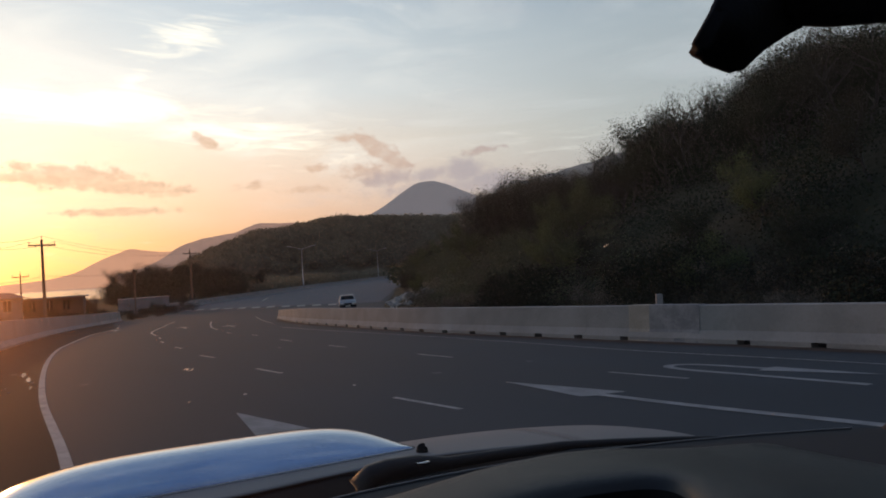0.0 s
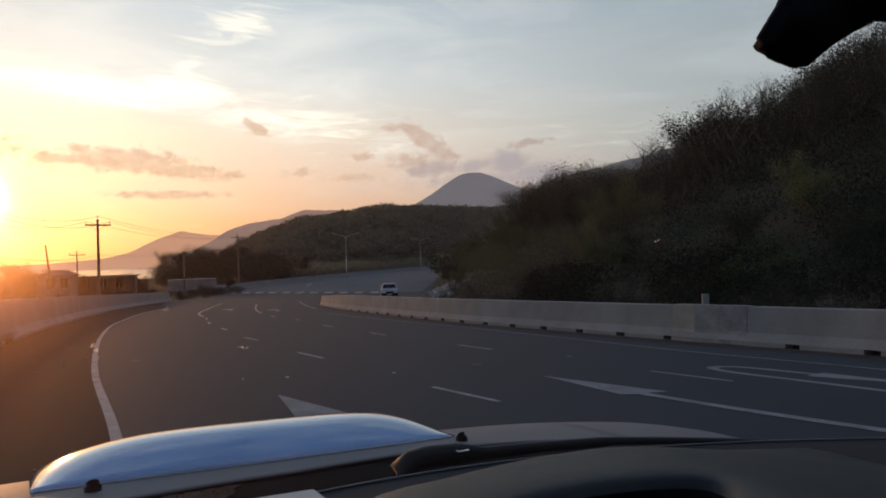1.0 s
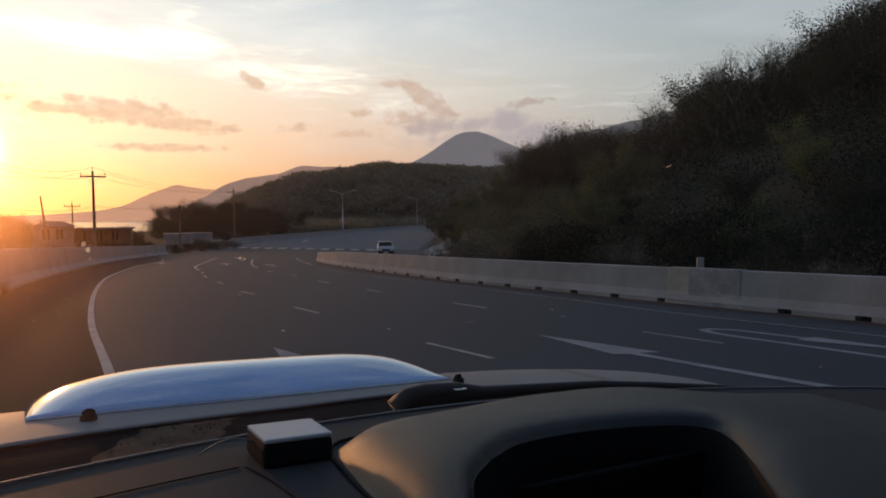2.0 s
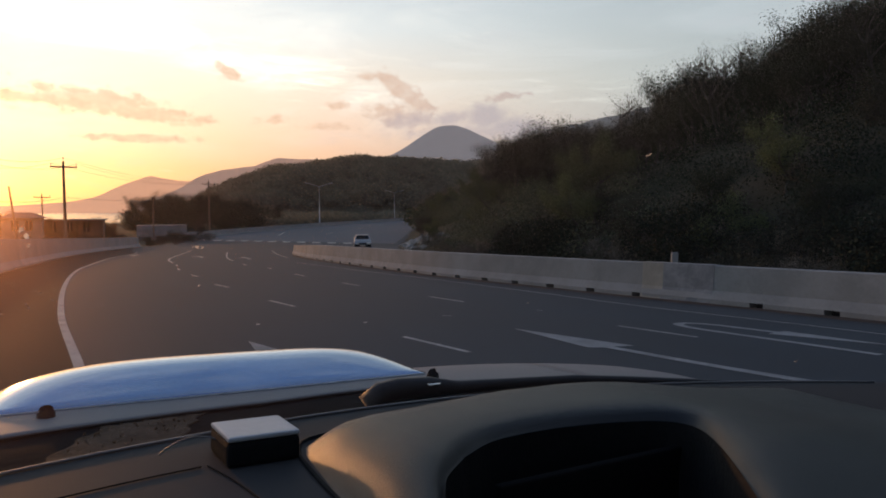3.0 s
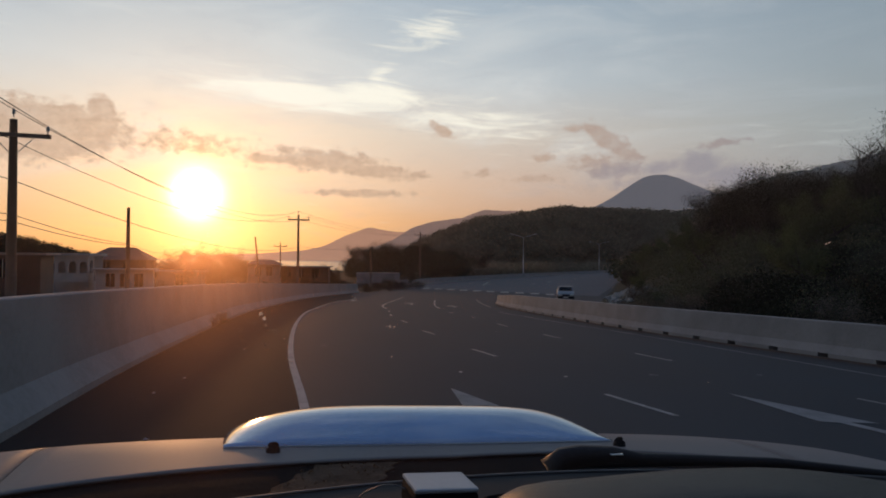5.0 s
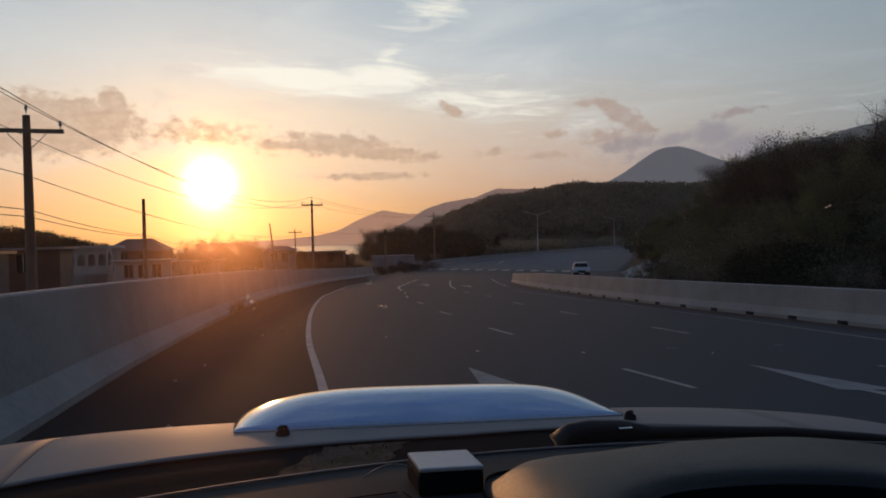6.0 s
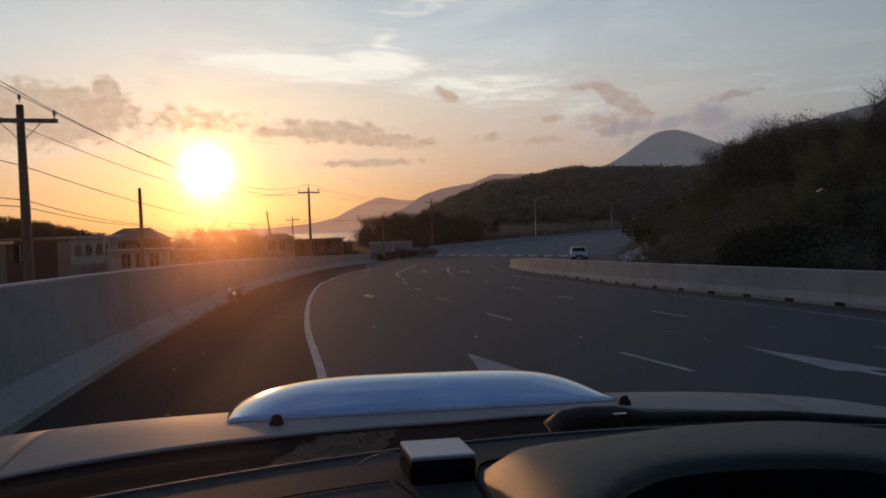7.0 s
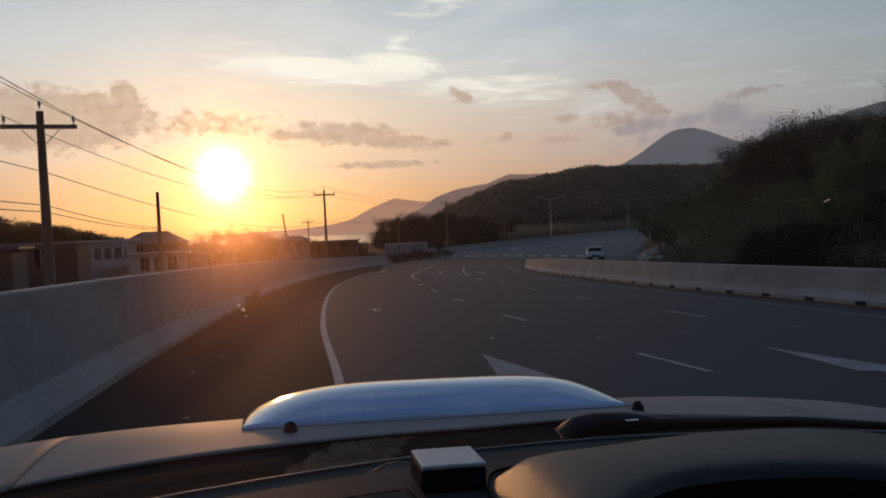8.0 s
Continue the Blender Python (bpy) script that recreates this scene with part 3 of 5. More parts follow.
def make_far_surface():
    """Paler, bluish grey asphalt beyond the junction."""
    ys = np.linspace(88, 322, 130)
    left, right = (np.interp(ys, e[:, 1], e[:, 0]) for e in (LEFT_EDGE, RIGHT_EDGE))
    verts = [on_road(a + (b - a) * (0.02 + 0.96 * k / 12), y + 5.5 * (1 - k / 6) * max(0.0, 1 - (y - 88) / 60), up=0.002) for a, b, y in zip(left, right, ys) for k in range(13)]
    faces = [(13 * i + k, 13 * i + k + 1, 13 * i + k + 14, 13 * i + k + 13) for i in range(len(ys) - 1) for k in range(12)]
    part("far_surface", mesh_of("far_surface", verts, faces, ASPHALT_PALE, True), None, road, "paler grey asphalt beyond the junction")


make_shoulder()
make_far_surface()
make_markings()

# ---------------------------------------------------------------- concrete barriers


def barrier(name, line, profile, label, mat=CONCRETE, z0=0.0, taper=0.0, gain=0.0):
    """A wall along a line; profile rows are offset to the left of the line and height."""
    side = -normals_of(line)
    k = len(profile)
    verts, faces = [], []
    for p, s in zip(line, side):
        base = float(road_z(p[0], p[1]))
        left_over = np.linalg.norm(p - line[-1])
        low = 1 - taper * float(ease(-left_over, -16.0, 0.0)) - taper * 1.1 * float(ease(-left_over, -2.5, 0.0))
        low += gain * (1 - 1.7 * float(ease(p[1], 10, 45)))
        for off, h in profile:
            verts.append((p[0] + s[0] * off, p[1] + s[1] * off, base + (h * low if h > 0.2 else h) + z0))
    n = len(line)
    for i in range(n - 1):
        for j in range(k):
            a, b = i * k + j, i * k + (j + 1) % k
            faces.append((a, b, b + k, a + k))
    faces += [tuple(range(k))[::-1], tuple((n - 1) * k + j for j in range(k))]
    return mesh_of(name, verts, faces, mat)


LEFT_BARRIER = smooth_line([(22, -40), (6, -12.6), (0, -3.3), (-2.8, 0.95), (-4.4, 3.5), (-6.5, 6.9), (-10.75, 14.4), (-14.3, 21.3),
                            (-21.6, 38.0), (-30.4, 62.8)], 0.8)
RIGHT_BARRIER = smooth_line([(24, -18), (13.5, 2.0), (8.9, 10.2), (6.95, 13.3), (5.0, 15.9), (3.3, 18.2), (0.5, 22.1), (-1.55, 25.2), (-4.4, 30.4),
                             (-9.0, 39.5), (-12.4, 48.5), (-13.2, 51.5)], 0.5)
FAR_BARRIER = smooth_line([(-41.2, 98), (-40.4, 103), (-40, 122), (-37.1, 156), (-31, 202), (-23, 250), (-8, 320)], 2.5)

SAFETY = [(0.0, -0.1), (0.0, 0.07), (0.16, 0.25), (0.22, 0.90), (0.235, 0.915), (0.40, 0.915), (0.415, 0.90), (0.48, 0.25), (0.62, -0.1), (0.62, -1.2), (0.0, -1.2)]
for name, line, label in (("barrier", LEFT_BARRIER, "long grey concrete safety barrier with a sloped foot beside the shoulder"),
                          ("barrier", FAR_BARRIER, "pale concrete safety barrier along the far side of the junction")):
    ob = new(name, barrier(name, line, SAFETY, label, gain=0.06 if line is LEFT_BARRIER else 0.0))
    tagged(ob, label, "barrier", kind="structure")


def make_right_barrier():
    top = thing("barrier", Matrix(), "weathered concrete median barrier with drain openings at its foot", "barrier", kind="structure")
    line = RIGHT_BARRIER
    wall = [(0.0, 0.11), (0.10, 0.30), (0.13, 0.84), (0.145, 0.855), (0.33, 0.855), (0.345, 0.84), (0.38, 0.30), (0.48, 0.11)]
    wall = [(-o, h) for o, h in wall]
    # the far end drops to the road
    part("wall", barrier("wall", line, wall, "", taper=0.22), None, top)
    far = np.r_[0, np.cumsum(np.linalg.norm(np.diff(line, axis=0), axis=1))]
    side = normals_of(line)
    foot = [(0.0, -0.25), (0.0, 0.11), (-0.48, 0.11), (-0.48, -0.25)]
    start = float(far[np.argmin(np.hypot(line[:, 0] - 7.12, line[:, 1] - 13.1))]) % 1.55
    stations = np.arange(start - 1.55, far[-1], 1.55)
    for s in stations:
        a, b = max(0, s + 0.15), min(far[-1], s + 1.40)
        q = np.array([[np.interp(t, far, line[:, 0]), np.interp(t, far, line[:, 1])] for t in (a, (a + b) / 2, b)])
        if b - a > 0.2:
            part("foot_block", barrier("foot_block", q, foot, ""), None, top)
    # near-black sheet added behind the drain openings as their shade
    part("gutter_back", barrier("gutter_back", line, [(-0.30, -0.25), (-0.30, 0.12), (-0.47, 0.12), (-0.47, -0.25)], "", SHADE_DARK), None, top)
    # a repaired stretch, cast a little proud
    def stretch(name, p0, p1, mat, label):
        d = np.array(p1) - p0
        q = np.array([np.array(p0) + d * t for t in (0, 0.5, 1)])
        grown = [(0.012, 0.02), (-0.085, 0.30), (-0.115, 0.868), (-0.36, 0.868), (-0.39, 0.3), (-0.46, 0.02)]
        part(name, barrier(name, q, grown, "", mat), None, top, label)
    a, b = np.array((4.27, 16.88)), np.array((5.44, 15.32))
    stretch("repair", b, a + (b - a) * 0.31, CONCRETE_NEW, "bluish grey repaired stretch")
    stretch("repair", a + (b - a) * 0.31, a, CONCRETE_WARM, "warm beige patched stretch")
    return top


make_right_barrier()


def make_gutter():
    """Grit that has gathered along the foot of the median barrier."""
    rng = random.Random(41)
    keep = (RIGHT_BARRIER[:, 1] > 1) & (RIGHT_BARRIER[:, 1] < 46)
    line, side = RIGHT_BARRIER[keep], normals_of(RIGHT_BARRIER)[keep]
    verts, k = [], len(line)
    for q, n in zip(line, side):
        out = 0.46 + 0.18 * noise.noise(Vector((q[0] * 0.8, q[1] * 0.8, 4.0))) + rng.uniform(-0.03, 0.03)
        verts += [on_road(*(q - n * out), up=0.004), on_road(*(q + n * 0.05), up=0.012)]
    faces = [(2 * i, 2 * i + 1, 2 * i + 3, 2 * i + 2) for i in range(k - 1)]
    part("gutter_grit", mesh_of("gutter_grit", verts, faces, GRIT), None, road, "brown grit along the foot of the barrier")


make_gutter()

# ---------------------------------------------------------------- far hills


def bearing_point(az, dist):
    return dist * math.sin(radians(az)), dist * math.cos(radians(az))


def far_hill(name, crest, dist, depth, mat, label, rough=0.018, seed=0, step=0.1):
    """A range of hills: crest rows are bearing and height in degrees."""
    az = np.arange(crest[0][0], crest[-1][0] + 1e-6, step)
    c = np.array(crest)
    el = np.interp(az, c[:, 0], c[:, 1])
    for width in (4, 3):
        k = np.ones(2 * width + 1) / (2 * width + 1)
        el = np.convolve(np.pad(el, width, mode="edge"), k, "valid")
    rows = [(-1.0, -0.15), (-0.8, 0.10), (-0.55, 0.42), (-0.3, 0.72), (-0.12, 0.92), (0, 1.0), (0.4, 0.7), (1.0, -0.1)]
    verts, faces = [], []
    for a, e in zip(az, el):
        for f, share in rows:
            r = dist + depth * f
            top = dist * math.tan(radians(max(e, 0.05)))
            wob = noise.fractal(Vector((a * 0.9, f * 2.0, seed * 7.3)), 0.7, 2.1, 6) * rough * top
            x, y = bearing_point(a, r)
            verts.append((x, y, 1.3 + top * share + wob * (1 if share > 0 else 0) - (20 if share < 0 else 0)))
    n = len(rows)
    for i in range(len(az) - 1):
        for j in range(n - 1):
            faces.append((i * n + j, (i + 1) * n + j, (i + 1) * n + j + 1, i * n + j + 1))
    ob = new(name, mesh_of(name, verts, faces, mat, True))
    return tagged(ob, label, "hill", kind="structure")


# haze over each range, given off by the hill's own surface
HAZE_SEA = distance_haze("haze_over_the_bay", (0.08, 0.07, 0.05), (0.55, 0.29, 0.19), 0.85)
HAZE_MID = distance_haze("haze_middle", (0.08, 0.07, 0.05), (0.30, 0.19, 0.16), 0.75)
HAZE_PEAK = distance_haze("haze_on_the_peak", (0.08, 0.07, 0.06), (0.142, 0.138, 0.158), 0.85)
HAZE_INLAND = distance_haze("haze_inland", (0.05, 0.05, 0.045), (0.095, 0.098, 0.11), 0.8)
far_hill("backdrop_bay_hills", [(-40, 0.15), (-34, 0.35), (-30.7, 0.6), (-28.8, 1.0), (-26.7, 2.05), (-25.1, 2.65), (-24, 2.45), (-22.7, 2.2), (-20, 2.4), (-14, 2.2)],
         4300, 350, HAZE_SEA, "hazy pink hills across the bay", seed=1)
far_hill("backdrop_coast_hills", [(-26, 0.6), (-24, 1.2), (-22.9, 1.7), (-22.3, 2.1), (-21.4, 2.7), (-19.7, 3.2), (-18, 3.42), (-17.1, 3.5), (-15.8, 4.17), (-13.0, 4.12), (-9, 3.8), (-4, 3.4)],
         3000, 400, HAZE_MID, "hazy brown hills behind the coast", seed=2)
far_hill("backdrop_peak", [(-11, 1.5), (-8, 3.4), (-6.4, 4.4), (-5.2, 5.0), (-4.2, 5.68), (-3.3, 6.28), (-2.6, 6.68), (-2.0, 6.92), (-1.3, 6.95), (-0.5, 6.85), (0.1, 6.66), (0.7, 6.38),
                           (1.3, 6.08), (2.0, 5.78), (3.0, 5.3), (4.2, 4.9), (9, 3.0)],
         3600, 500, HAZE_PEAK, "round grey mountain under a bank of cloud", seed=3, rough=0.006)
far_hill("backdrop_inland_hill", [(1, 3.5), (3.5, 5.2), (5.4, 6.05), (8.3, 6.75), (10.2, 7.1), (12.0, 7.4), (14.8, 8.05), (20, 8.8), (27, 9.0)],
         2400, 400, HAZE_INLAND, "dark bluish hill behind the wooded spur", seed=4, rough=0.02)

RIDGE = [(-24, 0.2), (-22, 0.9), (-20.2, 2.0), (-18.0, 2.85), (-15.8, 3.65), (-13.5, 3.75), (-12.6, 3.98), (-10.8, 4.2), (-8.9, 4.5), (-7.0, 4.35),
         (-5.2, 4.27), (-0.4, 4.05), (6, 3.9), (14, 3.5), (30, 3.0)]
RIDGE_DIST = 430


def ridge_height(az, d):
    """Ground height of the wooded ridge at a bearing and distance."""
    e = np.interp(az, [r[0] for r in RIDGE], [r[1] for r in RIDGE])
    top = 1.3 + RIDGE_DIST * math.tan(radians(e)) - 5.5
    f = (d - RIDGE_DIST) / 150
    share = max(0.0, math.cos(min(1.0, abs(f)) * math.pi / 2)) ** 0.9
    return -4 + (top + 4) * share


def make_ridge():
    az = np.arange(-25, 30.01, 0.5)
    rows = np.linspace(-150, 150, 16)
    verts, faces = [], []
    for a in az:
        for r in rows:
            d = RIDGE_DIST + r
            x, y = bearing_point(a, d)
            verts.append((x, y, ridge_height(a, d) + 1.5 * noise.noise(Vector((x, y, 0)) * 0.03)))
    n = len(rows)
    for i in range(len(az) - 1):
        for j in range(n - 1):
            faces.append((i * n + j, (i + 1) * n + j, (i + 1) * n + j + 1, i * n + j + 1))
    ob = new("wooded_ridge", mesh_of("wooded_ridge", verts, faces, HAZY_GROUND, True))
    tagged(ob, "low ridge of haze-pale ground under scrub woodland", "hill", kind="structure")
    # its woods
    rng = np.random.default_rng(5)
    centres = []
    while len(centres) < 3000:
        a = rng.uniform(-24.5, 14)
        d = RIDGE_DIST + rng.uniform(-140, 25)
        x, y = bearing_point(a, d)
        centres.append((x, y, ridge_height(a, d), rng.uniform(2.4, 7.0)))
    woods = leaf_cloud("far_woods", centres, 70, 0.6, LEAF_HAZE, rng)
    tagged(woods, "dense dark scrub woodland covering the ridge", "woods", kind="stuff")


def leaf_cloud(name, centres, leaves, size, mat, rng, flat=0.75):
    """Crowns of many small leaf clumps, joined; each centre is x, y, ground and height."""
    c = np.array(centres)
    n = len(c)
    u = rng.normal(size=(n, leaves, 3))
    u /= np.linalg.norm(u, axis=2)[..., None]
    rad = c[:, 3][:, None, None] * 0.5 * rng.uniform(0.55, 1.0, (n, leaves, 1))
    p = u * rad * np.array([1.05, 1.05, flat])
    p = p + c[:, None, :3] + np.array([0, 0, 1]) * (c[:, 3] * 0.52)[:, None, None]
    p = p.reshape(-1, 3)
    a = rng.normal(size=p.shape)
    a /= np.linalg.norm(a, axis=1)[:, None]
    b = np.cross(a, rng.normal(size=p.shape))
    b /= np.linalg.norm(b, axis=1)[:, None]
    s = size * rng.uniform(0.5, 1.2, (len(p), 1))
    verts = np.stack([p - a * s, p + b * s * 0.7, p + a * s, p - b * s * 0.7], 1).reshape(-1, 3)
    me = bpy.data.meshes.new(name)
    q = len(p)
    me.vertices.add(4 * q)
    me.vertices.foreach_set("co", verts.ravel())
    me.loops.add(4 * q)
    me.loops.foreach_set("vertex_index", np.arange(4 * q))
    me.polygons.add(q)
    me.polygons.foreach_set("loop_start", np.arange(q) * 4)
    me.polygons.foreach_set("loop_total", np.full(q, 4))
    me.materials.append(mat)
    me.update(calc_edges=True)
    return new(name, me)


make_ridge()

# ---------------------------------------------------------------- trees and scrub


def make_tree(seed, height, spread, leaf_count, mat, bare=0.0, leaf=0.16):
    """A scrub tree: tapered trunk, limbs and a ragged crown."""
    rng = random.Random(seed)
    top = new("tree")
    wood, tips = bmesh.new(), []

    def limb(start, way, length, radius, level):
        pts, radii, p, d = [start], [radius], Vector(start), Vector(way).normalized()
        steps = 4
        for k in range(steps):
            d = (d + Vector((rng.uniform(-1, 1), rng.uniform(-1, 1), rng.uniform(-0.3, 0.7))) * 0.28).normalized()
            p = p + d * length / steps
            pts.append(p.copy())
            radii.append(radius * (1 - 0.75 * (k + 1) / steps))
        tube(wood, pts, radii, 6 if level < 2 else 4)
        if level >= 2:
            tips.extend(pts[1:])
            return
        for k in range(4 if level == 0 else 4):
            base = pts[rng.randint(2, steps)]
            ang = rng.uniform(0, 2 * math.pi)
            out = Vector((math.cos(ang) * spread / height * 1.6, math.sin(ang) * spread / height * 1.6, rng.uniform(0.35, 1.0)))
            limb(base, out, length * rng.uniform(0.55, 0.8), radius * 0.45, level + 1)

    for k in range(rng.choice((1, 2, 2))):
        limb(Vector((rng.uniform(-0.2, 0.2), rng.uniform(-0.2, 0.2), -0.3)), (rng.uniform(-0.3, 0.3), rng.uniform(-0.3, 0.3), 1), height * 0.48,
             height * 0.022, 0)
    part("trunk", wood, BARK, top)
    nrng = np.random.default_rng(seed)
    t = np.array([tuple(q) for q in tips])
    pick = nrng.integers(0, len(t), leaf_count)
    p = t[pick] + nrng.normal(size=(leaf_count, 3)) * np.array([0.050, 0.050, 0.044]) * height * (1 - bare * 0.5)
    p[:, 2] = np.maximum(p[:, 2], 0.1)
    a = nrng.normal(size=p.shape)
    a /= np.linalg.norm(a, axis=1)[:, None]
    b = np.cross(a, nrng.normal(size=p.shape))
    b /= np.linalg.norm(b, axis=1)[:, None]
    s = leaf * nrng.uniform(0.5, 1.3, (leaf_count, 1))
    verts = np.stack([p - a * s, p + b * s * 0.6, p + a * s, p - b * s * 0.6], 1).reshape(-1, 3)
    me = mesh_of("crown", verts, [(4 * k, 4 * k + 1, 4 * k + 2, 4 * k + 3) for k in range(leaf_count)], mat)
    part("crown", me, None, top)
    return top


def make_bush(seed, height, leaf_count, mat, leaf=0.10):
    rng = np.random.default_rng(seed)
    top = new("bush")
    stems = bmesh.new()
    for k in range(7):
        a = rng.uniform(0, 2 * math.pi)
        w = rng.uniform(0.2, 0.6) * height
        tube(stems, [(0, 0, -0.15), (w * 0.4 * math.cos(a), w * 0.4 * math.sin(a), height * 0.4), (w * math.cos(a), w * math.sin(a), height * rng.uniform(0.6, 0.95))],
             [0.03, 0.02, 0.006], 4)
    part("stem", stems, BARK, top)
    blobs = rng.normal(size=(9, 3)) * np.array([0.42, 0.42, 0.2]) * height + np.array([0, 0, 0.5 * height])
    p = blobs[rng.integers(0, 9, leaf_count)] + rng.normal(size=(leaf_count, 3)) * 0.17 * height
    p[:, 2] = np.abs(p[:, 2])
    a = rng.normal(size=p.shape)
    a /= np.linalg.norm(a, axis=1)[:, None]
    b = np.cross(a, rng.normal(size=p.shape))
    b /= np.linalg.norm(b, axis=1)[:, None]
    s = leaf * rng.uniform(0.5, 1.3, (leaf_count, 1))
    verts = np.stack([p - a * s, p + b * s * 0.6, p + a * s, p - b * s * 0.6], 1).reshape(-1, 3)
    part("foliage", mesh_of("foliage", verts, [(4 * k, 4 * k + 1, 4 * k + 2, 4 * k + 3) for k in range(leaf_count)], mat), None, top)
    return top


TREES = [tagged(make_tree(11, 6.0, 3.0, 16000, LEAF, 0, 0.039), "leafy scrub tree with a broad dark crown", "tree", "trees on the hillside"),
         tagged(make_tree(12, 5.2, 3.2, 15000, LEAF, 0, 0.037), "bushy dark green hillside tree", "tree", "trees on the hillside"),
         tagged(make_tree(13, 6.6, 2.6, 4800, LEAF_DRY, 0.6, 0.026), "thin dry tree with sparse brown leaves", "tree", "trees on the hillside"),
         tagged(make_tree(14, 5.6, 3.4, 13000, LEAF_DRY, 0.2, 0.034), "dry brownish scrub tree", "tree", "trees on the hillside"),
         tagged(make_tree(15, 5.4, 3.3, 15000, LEAF_LIGHT, 0, 0.037), "broad tree with lighter green leaves", "tree", "trees on the hillside")]
BUSHES = [tagged(make_bush(21, 1.8, 3500, LEAF, 0.055), "low dark green bush", "bush", "roadside scrub"),
          tagged(make_bush(22, 1.3, 2200, LEAF_DRY, 0.045), "dry brown roadside bush", "bush", "roadside scrub"),
          tagged(make_bush(23, 1.2, 2400, STRAW, 0.035), "pale dry straw coloured shrub", "bush", "roadside scrub")]
USED = set()


def stand(master, x, y, z, scale=1.0, turn=0.0):
    """Set a copy of a plant (the first one is the plant itself) on the ground."""
    m = pose(x, y, z, 0, 0, turn) @ Matrix.Scale(scale, 4)
    if master.name not in USED:
        USED.add(master.name)
        master.matrix_world = m
        return master
    got = copy_thing(master, pose(x, y, z, 0, 0, turn))
    got.scale = (scale,) * 3
    return got


CREST = [(-0.6, 4.2), (2.0, 4.9), (4.4, 5.4), (5.4, 6.3), (7.3, 6.5), (8.2, 5.9), (10, 6.6), (11.5, 6.9), (13, 7.0), (14.7, 7.1), (16.2, 7.9), (17.4, 9.2), (18.4, 10.0),
         (19.8, 10.6), (21, 11.1), (22.8, 11.6), (24, 11.9), (25.6, 12.9), (27.5, 13.4), (28.4, 14.2), (30.6, 14.6), (36, 15.2)]


def plant_hillside():
    rng = random.Random(8)
    pts = []
    tries = 0
    while len(pts) < 175 and tries < 14000:
        tries += 1
        s = rng.uniform(0, 1)
        i = int(s * (len(RIGHT_EDGE) - 1))
        p = RIGHT_EDGE[i]
        nrm = normals_of(RIGHT_EDGE)[i]
        d = 1.6 + 62 * rng.random() ** 1.25
        x, y = p + nrm * d
        if y < 2 or y > 118 or any((x - a) ** 2 + (y - b) ** 2 < (3.1 + 0.010 * y) ** 2 for a, b in pts):
            continue
        pts.append((x, y))
    x, y = np.array(pts).T
    z = land_z(x, y)
    d = away(RIGHT_EDGE, x, y)
    for k in range(len(pts)):
        # paler kinds prevail towards the far end, in place of haze
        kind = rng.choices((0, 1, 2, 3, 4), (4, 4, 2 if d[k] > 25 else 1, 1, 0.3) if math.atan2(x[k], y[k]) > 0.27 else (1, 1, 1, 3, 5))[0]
        size = rng.uniform(0.75, 1.0) * (0.6 if d[k] < 5 else 1.0)
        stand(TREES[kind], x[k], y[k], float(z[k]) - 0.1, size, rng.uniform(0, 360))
    for az, d, size in ((13.3, 51, 0.95), (27.5, 46, 0.95), (29.5, 46, 1.0)):
        x1, y1 = bearing_point(az, d)
        stand(TREES[2], x1, y1, float(land_z([x1], [y1])[0]) - 0.1, size, az * 40)
    for az, d, size in ((5.6, 60, 1.1), (4.3, 63, 1.0), (6.7, 58, 1.05), (2.9, 66, 0.95), (1.4, 72, 0.9), (0.0, 78, 0.85)):
        x1, y1 = bearing_point(az, d)
        stand(TREES[0 if d % 2 else 3], x1, y1, float(land_z([x1], [y1])[0]) - 0.1, size, az * 70)
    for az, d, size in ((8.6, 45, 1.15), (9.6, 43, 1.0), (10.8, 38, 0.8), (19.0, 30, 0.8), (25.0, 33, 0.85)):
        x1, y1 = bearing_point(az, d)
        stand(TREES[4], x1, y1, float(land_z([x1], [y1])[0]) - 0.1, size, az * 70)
    # trees along the crest, sized to its uneven outline
    outline = np.array(CREST)
    tops = [max(v.co.z for v in t.children[1].data.vertices) * 0.95 for t in TREES]
    for k in range(58):
        az = 2.5 + 33.0 * (k + rng.uniform(-0.4, 0.4)) / 58
        ds = np.arange(42.0, 120.0, 2.0)
        xs, ys = ds * math.sin(radians(az)), ds * math.cos(radians(az))
        best = int(np.argmax((land_z(xs, ys) + 3.6) / ds))
        x1, y1 = float(xs[best]) + rng.uniform(-1.5, 1.5), float(ys[best]) + rng.uniform(-1.5, 1.5)
        base = float(land_z([x1], [y1])[0]) - 0.1
        kind = (0, 3, 1, 2, 1, 0)[k % 6]
        want = 1.3 + math.hypot(x1, y1) * math.tan(radians(np.interp(az, outline[:, 0], outline[:, 1]))) - base
        size = min(1.4, max(0.45, want / tops[kind])) * (rng.uniform(0.84, 1.0) if az > 16 else rng.uniform(0.74, 0.95))
        stand(TREES[kind], x1, y1, base, size, rng.uniform(0, 360))
    # a few that stand clear of the rest
    for az, el, kind in ((13.0, 8.8, 2), (5.6, 6.5, 3), (7.2, 6.75, 0), (21.0, 12.3, 2), (22.9, 12.3, 2), (28.3, 14.9, 2), (30.4, 15.0, 2), (17.2, 10.2, 0), (25.7, 13.1, 1)):
        ds = np.arange(42.0, 120.0, 2.0)
        xs, ys = ds * math.sin(radians(az)), ds * math.cos(radians(az))
        best = int(np.argmax((land_z(xs, ys) + 3.6) / ds))
        base = float(land_z([xs[best]], [ys[best]])[0]) - 0.1
        want = 1.3 + ds[best] * math.tan(radians(el)) - base
